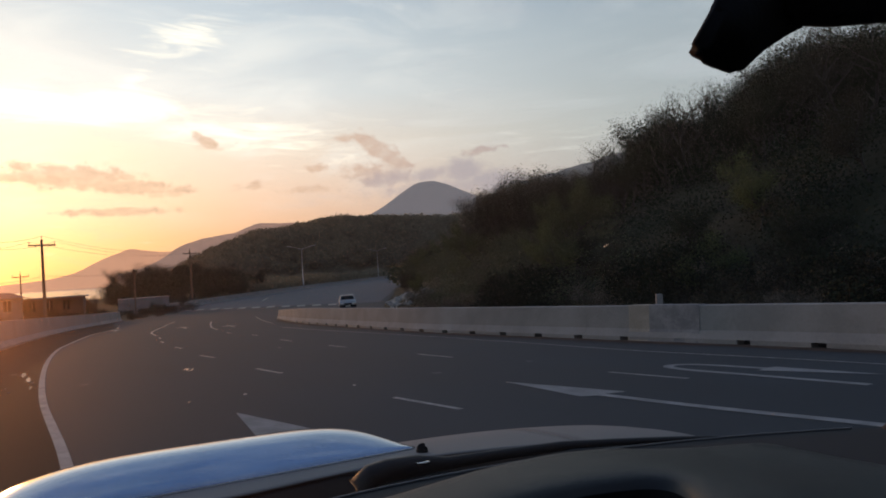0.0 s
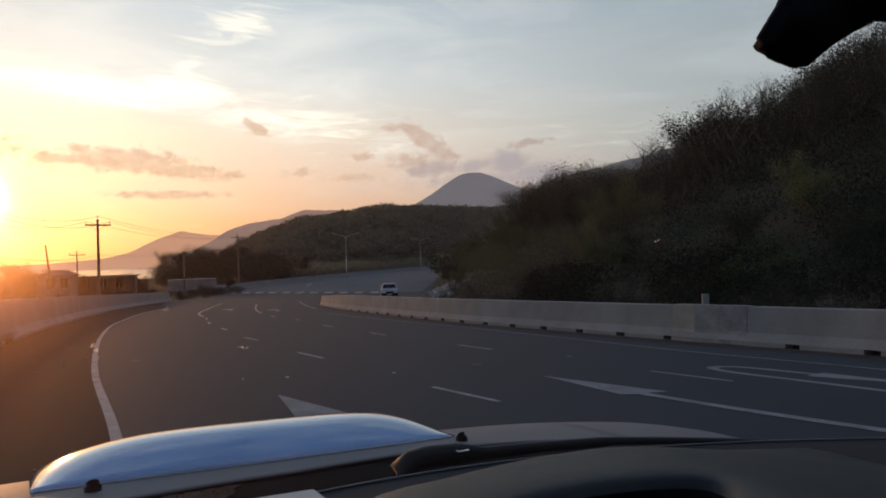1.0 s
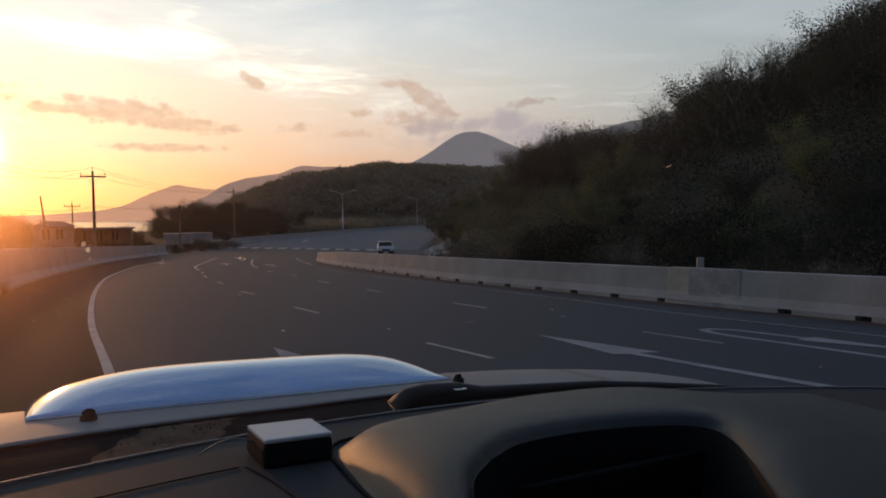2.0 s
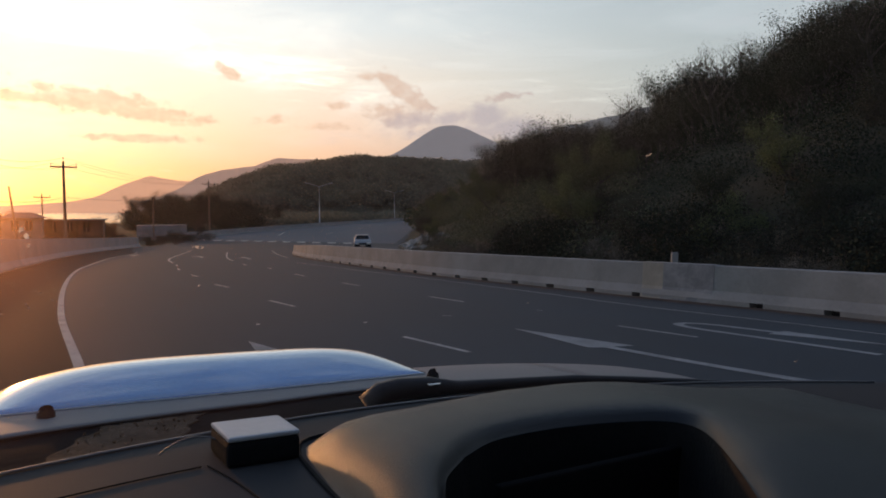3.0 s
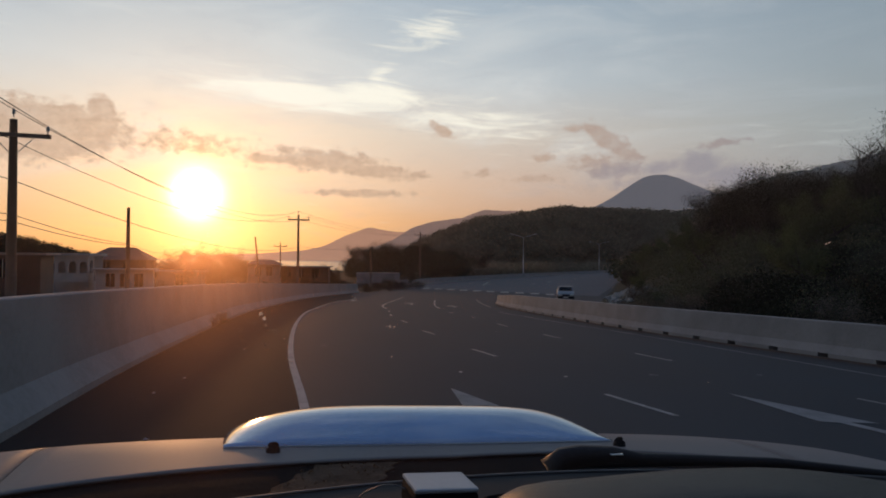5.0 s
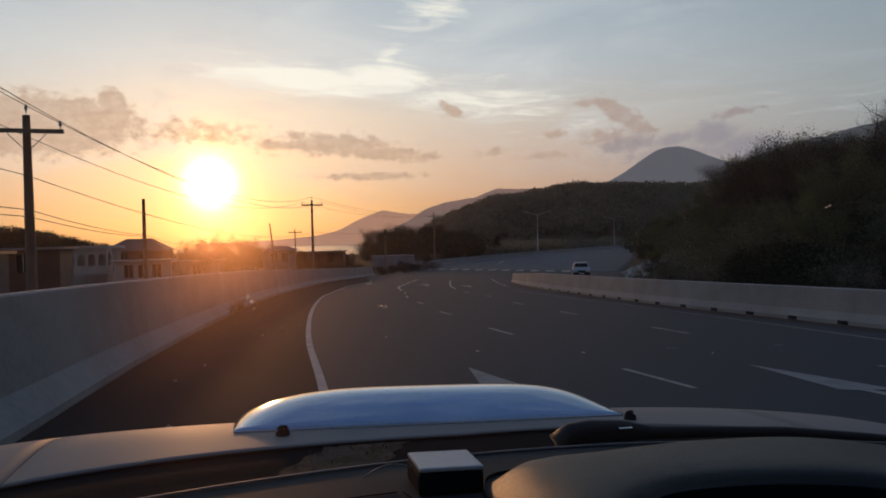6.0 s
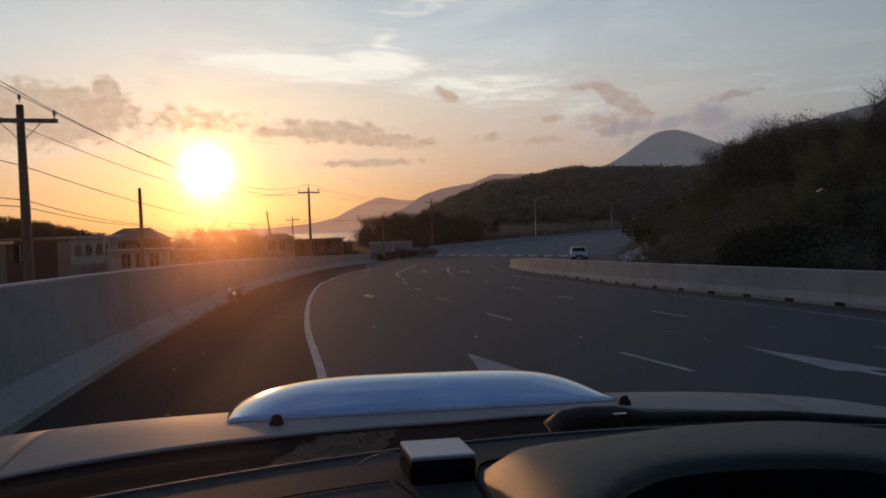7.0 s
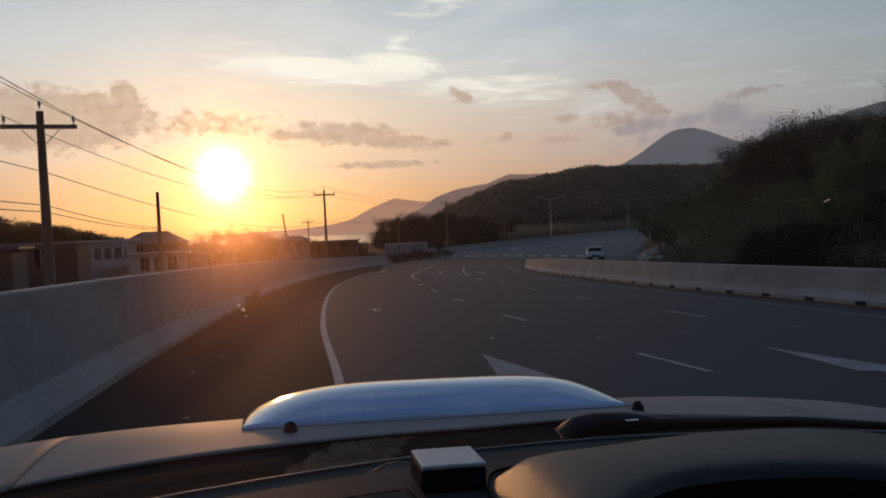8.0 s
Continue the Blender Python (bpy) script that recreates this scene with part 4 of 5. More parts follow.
        stand(TREES[kind], float(xs[best]), float(ys[best]), base, min(1.6, want / tops[kind]), az * 50)
    # low growth along its foot
    for k in range(120):
        i = rng.randrange(26, 50)
        p, nrm = RIGHT_EDGE[i], normals_of(RIGHT_EDGE)[i]
        if p[1] < 3:
            continue
        q = p + nrm * rng.uniform(0.7, 2.4) + np.array([rng.uniform(-1, 1), rng.uniform(-1, 1)])
        stand(BUSHES[rng.choice((0, 0, 1, 2)) if i < 46 else 0], q[0], q[1], float(land_z(q[:1], q[1:])[0]) - 0.05, rng.uniform(0.6, 1.2), rng.uniform(0, 360))
    # pale dead shrubs along the foot and a few higher up
    for k in range(34):
        i = rng.randrange(28, 40) if k < 22 else rng.randrange(48, 60)
        p, nrm = RIGHT_EDGE[i], normals_of(RIGHT_EDGE)[i]
        q = p + nrm * (rng.uniform(0.2, 1.0) if k % 4 else rng.uniform(1.6, 3.2)) + np.array([rng.uniform(-1, 1), rng.uniform(-1, 1)])
        stand(BUSHES[2], q[0], q[1], float(land_z(q[:1], q[1:])[0]) - 0.05, rng.uniform(0.7, 1.25), rng.uniform(0, 360))
    # undergrowth between the trees
    nr = np.random.default_rng(9)
    c = []
    while len(c) < 4000:
        i = nr.integers(24, 110)
        p, nrm = RIGHT_EDGE[i], normals_of(RIGHT_EDGE)[i]
        out = 1.2 + 62 * nr.random() ** 1.3
        q = p + nrm * out + nr.normal(size=2) * 0.6
        if q[1] < 0 or q[1] > 270:
            continue
        if q[1] > 55 and out < 4.0:
            continue
        c.append((q[0], q[1], 0.0, nr.uniform(1.4, 3.4)))
    c = np.array(c)
    c[:, 2] = land_z(c[:, 0], c[:, 1]) - 0.3
    far = []
    while len(far) < 420:
        i = nr.integers(0, len(RIGHT_EDGE))
        p, nrm = RIGHT_EDGE[i], normals_of(RIGHT_EDGE)[i]
        q = p + nrm * (1.0 + 58 * nr.random() ** 1.2) + nr.normal(size=2)
        if 105 < q[1] < 290:
            far.append((q[0], q[1], 0.0, nr.uniform(3.0, 6.5)))
    far = np.array(far)
    far[:, 2] = land_z(far[:, 0], far[:, 1]) - 0.3
    tagged(leaf_cloud("hill_woods", far, 170, 0.32, LEAF_SPUR_HAZE, nr), "dense dark trees on the far end of the spur", "woods", kind="stuff")
    # undergrowth split by bearing: the hazy far end gets lightened leaf colour
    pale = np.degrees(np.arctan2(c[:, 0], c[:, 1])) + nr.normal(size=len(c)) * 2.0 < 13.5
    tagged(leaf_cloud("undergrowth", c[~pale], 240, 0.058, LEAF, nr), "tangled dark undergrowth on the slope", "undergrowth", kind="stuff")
    tagged(leaf_cloud("undergrowth", c[pale], 240, 0.058, LEAF_SPUR_HAZE, nr), "green undergrowth paled as by haze towards the end of the spur", "undergrowth", kind="stuff")


plant_hillside()


def plant_left():
    rng = random.Random(18)
    # trees below the road, against the bay
    rows = [(-26.0, 175, 1.3), (-24.8, 190, 1.5), (-23.6, 185, 1.45), (-22.5, 180, 1.6), (-21.5, 172, 1.5), (-20.6, 175, 1.4), (-25.4, 150, 1.0),
            (-23.1, 165, 1.3), (-21.0, 190, 1.5), (-19.6, 180, 1.2), (-18.5, 185, 1.1), (-17.0, 190, 1.1), (-15.5, 200, 1.1),
            (-39.6, 88, 1.0), (-38.2, 92, 0.95), (-40.8, 95, 0.85), (-36.7, 96, 0.9), (-35.3, 100, 0.8), (-41.7, 100, 0.8), (-37.5, 80, 0.6),
            (-27.4, 101, 0.55), (-21.9, 103, 0.6), (-33.6, 120, 0.75), (-32.4, 115, 0.6), (-28.9, 125, 0.6), (-30.0, 118, 0.5),
            (-54.5, 80, 0.9), (-52.4, 84, 0.7), (-56.5, 68, 1.0), (-59, 58, 1.3), (-62, 60, 1.3)]
    for az, d, s in rows:
        x, y = bearing_point(az, d)
        stand(TREES[rng.choice((0, 1, 3))], x, y, float(land_z([x], [y])[0]) - 0.1, s * 1.3, rng.uniform(0, 360))
    nr = np.random.default_rng(31)
    c = []
    for k in range(190):
        az, d = nr.uniform(-26.6, -16.5), nr.uniform(140, 205)
        x, y = bearing_point(az, d)
        tall = (nr.uniform(4.0, 8.6) + 1.6 * math.sin(az * 2.3) + 1.0 * math.sin(az * 5.1)) * (0.5 + 0.5 * math.sin(min(1.0, (az + 27.2) / 4) * math.pi / 2))
        tall = max(3.0, tall)
        c.append((x, y, float(land_z([x], [y])[0]) - 0.4, tall))
    for k in range(170):
        az, d = nr.uniform(-50, -28), nr.uniform(118, 190)
        x, y = bearing_point(az, d)
        c.append((x, y, float(land_z([x], [y])[0]) - 0.4, nr.uniform(3.6, 5.4) if az < -34 else nr.uniform(1.8, 3.0)))
    # a wooded rise behind the houses
    for k in range(420):
        az, d = nr.uniform(-64, -45.8), nr.uniform(98, 125)
        x, y = bearing_point(az, d)
        ground = float(land_z([x], [y])[0])
        top = 1.3 + d * math.tan(radians(np.interp(az, [-64, -53, -50.4, -48.5, -46.3, -45], [4.2, 2.6, 1.85, 1.35, 0.75, 0.1]))) - ground
        tall = nr.uniform(2.4, 4.2)
        c.append((x, y, ground - 0.4 + max(0.0, top - tall) * nr.random() ** 0.6, tall))
    # scrub beyond the far barrier
    band = []
    while len(band) < 420:
        az, d = nr.uniform(-21, 1), nr.uniform(170, 320)
        x, y = bearing_point(az, d)
        band.append((x, y, 0.0, nr.uniform(2.5, 5.5)))
    band = np.array(band)
    band = band[away(LEFT_EDGE, band[:, 0], band[:, 1]) < -4.0]
    band[:, 2] = land_z(band[:, 0], band[:, 1]) - 0.4
    tagged(leaf_cloud("roadside_woods", band, 150, 0.30, LEAF_HAZE, nr), "brownish scrub beyond the far barrier", "woods", kind="stuff")
    tagged(leaf_cloud("coast_woods", c, 420, 0.13, LEAF, nr), "dark trees and scrub between the road and the bay", "woods", kind="stuff")
    for az, d, s in [(-24.4, 76, 0.7), (-23.4, 82, 0.8), (-27.2, 98, 0.8), (-23.5, 99, 0.8), (-26.3, 98, 0.55), (-25.3, 97, 0.5), (-24.4, 99, 0.5), (-22.4, 99, 0.6), (-21.4, 97, 0.8), (-20.8, 98, 0.7), (-25.2, 72, 0.4), (-22.4, 92, 0.7), (-27.5, 84, 0.8),
                     (-29.4, 95, 0.9), (-33.2, 80, 1.0), (-35, 76, 1.1), (-37, 70, 1.0), (-41, 66, 1.1), (-43, 60, 1.0)]:
        x, y = bearing_point(az, d)
        stand(BUSHES[rng.choice((0, 0, 1))], x, y, float(land_z([x], [y])[0]) - 0.05, s, rng.uniform(0, 360))


plant_left()
for x, y, s in ((-10.55, 14.05, 0.21), (-10.0, 13.0, 0.17)):
    stand(BUSHES[1], x, y, float(road_z(x, y)) - 0.02, s, x * 50)

# ---------------------------------------------------------------- poles, wires and street lamps


def make_pole(az, dist, top_el, cross=True, lean=0.0, thick=0.14, label="weathered wooden utility pole with a crossarm", arm_turn=40):
    """A wooden pole whose head stands at the given bearing, distance and height in degrees."""
    x, y = bearing_point(az, dist)
    base = float(land_z([x], [y])[0])
    tall = 1.3 + dist * math.tan(radians(top_el)) - base
    top = thing("utility_pole", pose(x, y, base), label, "utility pole", "poles along the road")
    bend = math.tan(radians(lean)) * tall
    part("shaft", tube(bmesh.new(), [(-bend, 0, -0.4), (-bend * 0.5, 0, tall * 0.5), (0, 0, tall)], [thick * 1.15, thick, thick * 0.72], 10), WOODPOLE, top, smooth=True)
    if cross:
        t = radians(arm_turn)
        c, s = math.cos(t), math.sin(t)
        arm = boxed(-1.15, 1.15, -0.06, 0.06, -0.07, 0.07, 0.01)
        bmesh.ops.transform(arm, matrix=Matrix.Translation((0, 0, tall - 0.55)) @ Matrix.Rotation(t, 4, "Z") @ Matrix.Translation((0, -thick, 0)), verts=arm.verts)
        part("crossarm", arm, WOODPOLE, top)
        for u, up in ((-1.05, 0.0), (1.05, 0.0), (0.0, 0.55)):
            pin = bmesh.new()
            q = Vector((u * c + thick * s * (u != 0), u * s - thick * c * (u != 0), tall - 0.48 + up))
            tube(pin, [q, q + Vector((0, 0, 0.10)), q + Vector((0, 0, 0.12)), q + Vector((0, 0, 0.2)), q + Vector((0, 0, 0.22)), q + Vector((0, 0, 0.3))],
                 [0.02, 0.02, 0.06, 0.045, 0.055, 0.02], 8)
            part("insulator", pin, PORCELAIN, top)
        for u in (-0.6, 0.6):
            part("brace", tube(bmesh.new(), [(u * c, u * s, tall - 0.6), (0, 0, tall - 1.25)], 0.015, 5), STEEL, top)
    return x, y, base, tall


P1 = make_pole(-51.25, 27, 9.62, thick=0.16, arm_turn=38)
P2 = make_pole(-30.88, 74, 3.57, arm_turn=42)
P3 = make_pole(-20.8, 128, 2.27, arm_turn=30)
make_pole(-43.7, 46, 3.74, cross=False, thick=0.13, label="bare wooden utility pole without a crossarm")
make_pole(-34.3, 110, 1.70, cross=False, lean=-7, thick=0.15, label="leaning bare wooden pole")
make_pole(-32.3, 122, 1.20, cross=True, thick=0.11, label="small distant wooden pole with a short arm")
make_pole(-24.9, 92, 1.03, cross=False, thick=0.10, label="thin dark wooden pole beside the bushes")
make_pole(-8.4, 236, 1.41, thick=0.15, label="distant wooden utility pole before the ridge")


def wire(a, b, sag, radius=0.012, label="black sagging overhead cable between wooden poles", group="overhead cables"):
    bm = bmesh.new()
    a, b = Vector(a), Vector(b)
    pts = [a.lerp(b, t) - Vector((0, 0, sag * 4 * t * (1 - t))) for t in (k / 24 for k in range(25))]
    tube(bm, pts, radius, 5)
    me = bpy.data.meshes.new("overhead_cable")
    bm.to_mesh(me)
    bm.free()
    me.materials.append(CABLE)
    tagged(new("overhead_cable", me), label, "cable", group)


def string_wires():
    t = radians(40)
    def heads(p):
        x, y, base, tall = p
        z = base + tall
        c, s = math.cos(t), math.sin(t)
        return [(x - 1.05 * c, y - 1.05 * s, z - 0.2), (x + 1.05 * c, y + 1.05 * s, z - 0.2), (x, y, z + 0.33), (x, y, z - (3.4 if p is P2 else 2.05)), (x, y, z - 3.2), (x, y, z - 3.43)]
    p0 = (2.5, -15.5, 0.0, 6.3)
    for a, b, sag in ((p0, P1, 0.5), (P1, P2, 2.0), (P2, P3, 1.3)):
        for k, (u, v) in enumerate(zip(heads(a), heads(b))):
            if k > 3 and a is not p0:
                continue
            wire(u, v, sag * (0.8 if k < 3 else 0.6), 0.0125 if k < 3 else 0.0145)
    # two low cables to the bare pole and on to the houses
    x, y = bearing_point(-43.7, 46)
    x2, y2 = bearing_point(-40.4, 88)
    for k, low in ((4, 0.0), (5, 0.08)):
        wire(heads(P1)[k], (x, y, 1.3 + 46 * math.tan(radians(0.97)) - low), 0.15, 0.0145)
    wire((x, y, 1.3 + 46 * math.tan(radians(0.97))), (x2, y2, 1.3 + 88 * math.tan(radians(0.3))), 0.3, 0.0145)


string_wires()


def make_lamp(x, y, tall, turn):
    base = float(road_z(x, y))
    top = thing("street_lamp", pose(x, y, base, 0, 0, turn), "tall galvanised street lamp with two raised arms", "street lamp", "street lamps")
    part("base_plate", boxed(-0.25, 0.25, -0.25, 0.25, 0.0, 0.9), CONCRETE, top)
    part("pole", tube(bmesh.new(), [(0, 0, 0.8), (0, 0, tall * 0.6), (0, 0, tall)], [0.13, 0.10, 0.07], 10), STEEL, top, smooth=True)
    for s in (-1, 1):
        arm = part("arm", tube(bmesh.new(), [(0, 0, tall - 0.1), (s * 1.6, 0, tall + 0.45), (s * 2.6, 0, tall + 0.72)], [0.06, 0.05, 0.045], 8), STEEL, top)
        head = boxed(-0.5, 0.5, -0.17, 0.17, -0.06, 0.08, 0.04)
        bmesh.ops.transform(head, matrix=Matrix.Translation((s * 3.0, 0, tall + 0.8)) @ Matrix.Rotation(-s * 0.2, 4, "Y"), verts=head.verts)
        part("lamp_head", head, STEEL, arm)


make_lamp(-36.6, 170, 10.0, 12)
make_lamp(-25.8, 247, 10.2, 8)

# ---------------------------------------------------------------- houses below the road


def placed(az, dist, turn):
    x, y = bearing_point(az, dist)
    return pose(x, y, float(land_z([x], [y])[0]), 0, 0, turn)


def arch_wall(width, height, count, spring, thick, gap):
    """A wall with round-headed openings right through it."""
    bm = bmesh.new()
    bay = width / count
    half = (bay - gap) / 2
    low = 0.9
    for k in range(count):
        cx = -width / 2 + bay * (k + 0.5)
        arc = [(cx - half * math.cos(t), spring + half * math.sin(t)) for t in (math.pi * n / 10 for n in range(11))]
        for pair in zip(arc, arc[1:]):
            (xa, za), (xb, zb) = pair
            quad(bm, xa, za, xb, zb, height, thick)
        quad(bm, cx - bay / 2, low, cx - half, low, height, thick)
        quad(bm, cx + half, low, cx + bay / 2, low, height, thick)
    box(bm, -width / 2, width / 2, -thick / 2, thick / 2, -1.0, low)
    return bm


def quad(bm, xa, za, xb, zb, top, thick):
    """A block between x and x, from a slanting underside to the top."""
    v = [bm.verts.new(q) for q in ((xa, -thick / 2, za), (xb, -thick / 2, zb), (xb, -thick / 2, top), (xa, -thick / 2, top),
                                   (xa, thick / 2, za), (xb, thick / 2, zb), (xb, thick / 2, top), (xa, thick / 2, top))]
    for f in ((0, 1, 2, 3), (5, 4, 7, 6), (4, 5, 1, 0), (3, 2, 6, 7), (1, 5, 6, 2), (4, 0, 3, 7)):
        bm.faces.new([v[n] for n in f])


def make_arcade_house():
    top = thing("house", placed(-47.75, 82, 28), "white rendered house with an arcaded upper veranda", "house", "houses below the road")
    floor = 1.3 - 82 * math.tan(radians(1.88)) - top.matrix_world.translation.z
    part("lower_wall", boxed(-2.1, 2.1, 0, 5, -0.5, floor, 0.02), WHITEWALL, top)
    part("back_wall", boxed(-2.0, 2.0, 1.6, 5, floor, floor + 3.0), GREYWALL, top)
    front = arch_wall(4.2, 2.7, 4, 1.75, 0.2, 0.28)
    bmesh.ops.translate(front, vec=(0, 0.1, floor), verts=front.verts)
    part("arcade", front, WHITEWALL, top, "white wall with four round arches")
    flank = arch_wall(1.6, 2.7, 1, 1.75, 0.2, 0.5)
    bmesh.ops.rotate(flank, cent=(0, 0, 0), matrix=Matrix.Rotation(radians(90), 3, "Z"), verts=flank.verts)
    bmesh.ops.translate(flank, vec=(2.0, 0.95, floor), verts=flank.verts)
    part("side_arch", flank, WHITEWALL, top)
    part("roof_slab", boxed(-2.45, 2.4, -0.35, 5.2, floor + 2.7, floor + 3.0, 0.03), WHITEWALL, top)


def make_plain_house(az, dist, turn, width, deep, eaves_el, ridge, wall_mat, roof_mat, label, windows=2, over=0.45):
    top = thing("house", placed(az, dist, turn), label, "house", "houses below the road")
    z = 1.3 + dist * math.tan(radians(eaves_el)) - top.matrix_world.translation.z
    z = max(z, 1.5)
    w, d = width / 2, deep
    for n in range(windows + 1):
        # wall piers between the window openings
        x0 = -w + n * width / (windows + 1) + (0.45 if n else 0)
        x1 = -w + (n + 1) * width / (windows + 1) - (0.45 if n < windows else 0)
        part("wall_pier", boxed(x0, x1, 0, 0.2, -0.8, z), wall_mat, top)
    for n in range(windows):
        x = -w + (n + 1) * width / (windows + 1)
        part("window_apron", boxed(x - 0.45, x + 0.45, 0.0, 0.2, -0.8, max(0.4, z - 1.75)), wall_mat, top)
        part("window_head", boxed(x - 0.45, x + 0.45, 0.0, 0.2, z - 0.35, z), wall_mat, top)
        win = part("window", boxed(x - 0.45, x + 0.45, 0.09, 0.13, max(0.4, z - 1.75), z - 0.35), CARGLASS, top)
        part("window_bar", boxed(x - 0.03, x + 0.03, 0.06, 0.15, max(0.4, z - 1.75), z - 0.35), WHITEWALL, win)
    part("rear_wall", boxed(-w, w, d - 0.2, d, -0.8, z), wall_mat, top)
    for s in (-1, 1):
        part("side_wall", boxed(min(s * w, s * (w - 0.2)), max(s * w, s * (w - 0.2)), 0.2, d - 0.2, -0.8, z), wall_mat, top)
    o = over
    if ridge > 0.3:
        bm = bmesh.new()
        v = [bm.verts.new(q) for q in ((-w - o, -o, z), (w + o, -o, z), (w + o, d + o, z), (-w - o, d + o, z), (-w * 0.45, d / 2, z + ridge), (w * 0.45, d / 2, z + ridge))]
        for f in ((0, 1, 5, 4), (1, 2, 5), (2, 3, 4, 5), (3, 0, 4), (3, 2, 1, 0)):
            bm.faces.new([v[n] for n in f])
        part("roof", bm, roof_mat, top)
    else:
        part("roof", boxed(-w - o, w + o, -o, d + o, z, z + 0.18, 0.02), roof_mat, top)
    return top


make_arcade_house()
make_plain_house(-43.9, 80, 35, 5.6, 1.2, -1.05, 0.0, WHITEWALL, WHITEWALL, "low white walled outbuilding with a flat parapet", 3)
make_plain_house(-44.5, 97, 32, 7.2, 7, -0.25, 1.65, BROWNWALL, ROOFING, "house with a dark hipped sheet roof")
make_plain_house(-52.9, 62, 40, 7.6, 6, 0.05, 0.0, BROWNWALL, GREYWALL, "brown walled house with a flat grey roof slab", 2)
make_plain_house(-57.5, 50, 45, 7.0, 6, -0.2, 0.0, BROWNWALL, ROOFING, "dark low house with a flat sheet roof")
make_plain_house(-30.6, 118, 25, 9.0, 6, -0.75, 0.0, BROWNWALL, GREYWALL, "low brown flat roofed house before the bay", 3)
make_plain_house(-33.6, 112, 30, 5.0, 6, -0.55, 0.8, GREYWALL, ROOFING, "small grey house with a sheet roof")
make_plain_house(-40.0, 88, 30, 5.0, 4, -1.2, 0.0, GREYWALL, CONCRETE, "low grey block outbuilding", 1)
make_plain_house(-24.3, 105, 24, 6.6, 3, -1.28, 0.0, PALEWALL, PALEWALL, "long low pale block building beside the junction", 0, 0.04)

# ---------------------------------------------------------------- the car that the camera rides in
EYE = Vector((0.0, 0.0, 1.29))
BODY = Matrix(((0.81306, -0.58142, 0.02975, -0.394), (0.57976, 0.81328, 0.04958, 1.262), (-0.05302, -0.02306, 0.99833, -0.001), (0, 0, 0, 1)))
CAR = Matrix.Translation(EYE) @ Matrix.Scale(0.6, 4) @ Matrix.Translation(-EYE) @ BODY
MID = -0.08
ROAD_W = -0.83


def surface(us, vs, height, mat_name, mat, thick=0.0):
    """A sheet over a grid of u and v, with height(u, v); thick closes it below."""
    verts, faces = [], []
    for v in vs:
        for u in us:
            q = height(u, v)
            verts.append(q if isinstance(q, tuple) else (u, v, q))
    n = len(us)
    for i in range(len(vs) - 1):
        for j in range(n - 1):
            faces.append((i * n + j, i * n + j + 1, (i + 1) * n + j + 1, (i + 1) * n + j))
    if thick:
        m = len(verts)
        verts += [(x, y, z - thick) for x, y, z in verts]
        faces += [tuple(m + k for k in f[::-1]) for f in faces[:]]
        ring = list(range(n)) + [i * n + n - 1 for i in range(1, len(vs))] + [(len(vs) - 1) * n + j for j in range(n - 2, -1, -1)] + [i * n for i in range(len(vs) - 2, 0, -1)]
        for a, b in zip(ring, ring[1:] + ring[:1]):
            faces.append((b, a, a + m, b + m))
    return mesh_of(mat_name, verts, faces, mat, True)


def hood_w(u, v):
    """Height of the bonnet: gently crowned, falling to the front."""
    fall = 0.59 * v * v if v < 0.2 else 0.0236 + 0.236 * (v - 0.2) + 0.05 * (v - 0.2) ** 2
    if v < 0:
        fall = 0.1 * v * v
    s = abs(u - MID) / 0.80
    side = 0.018 * s ** 4 if s < 1.2 else 0.0373 + 0.125 * (s - 1.2) + 0.9 * (s - 1.2) ** 2
    if u > MID:
        # the driver's side stays full towards the windscreen
        side *= 0.40 + 0.60 * float(ease(v, -0.15, 0.30))
    return 0.925 - fall - side - 0.004 * min(s, 1.2) ** 2


def hood_back(u):
    s = (u - MID) / 0.8
    return -0.085 - 0.11 * s * s if s < 0 else -0.085 + 0.09 * s - 0.115 * s * s - 0.13 * max(0.0, s - 0.45)


def dash_edge(u):
    """How far forward the dashboard reaches to the foot of the glass."""
    return -0.2988 + 0.0312 * u - 0.2971 * u ** 2 - 0.0165 * u ** 3 + 0.0172 * u ** 4


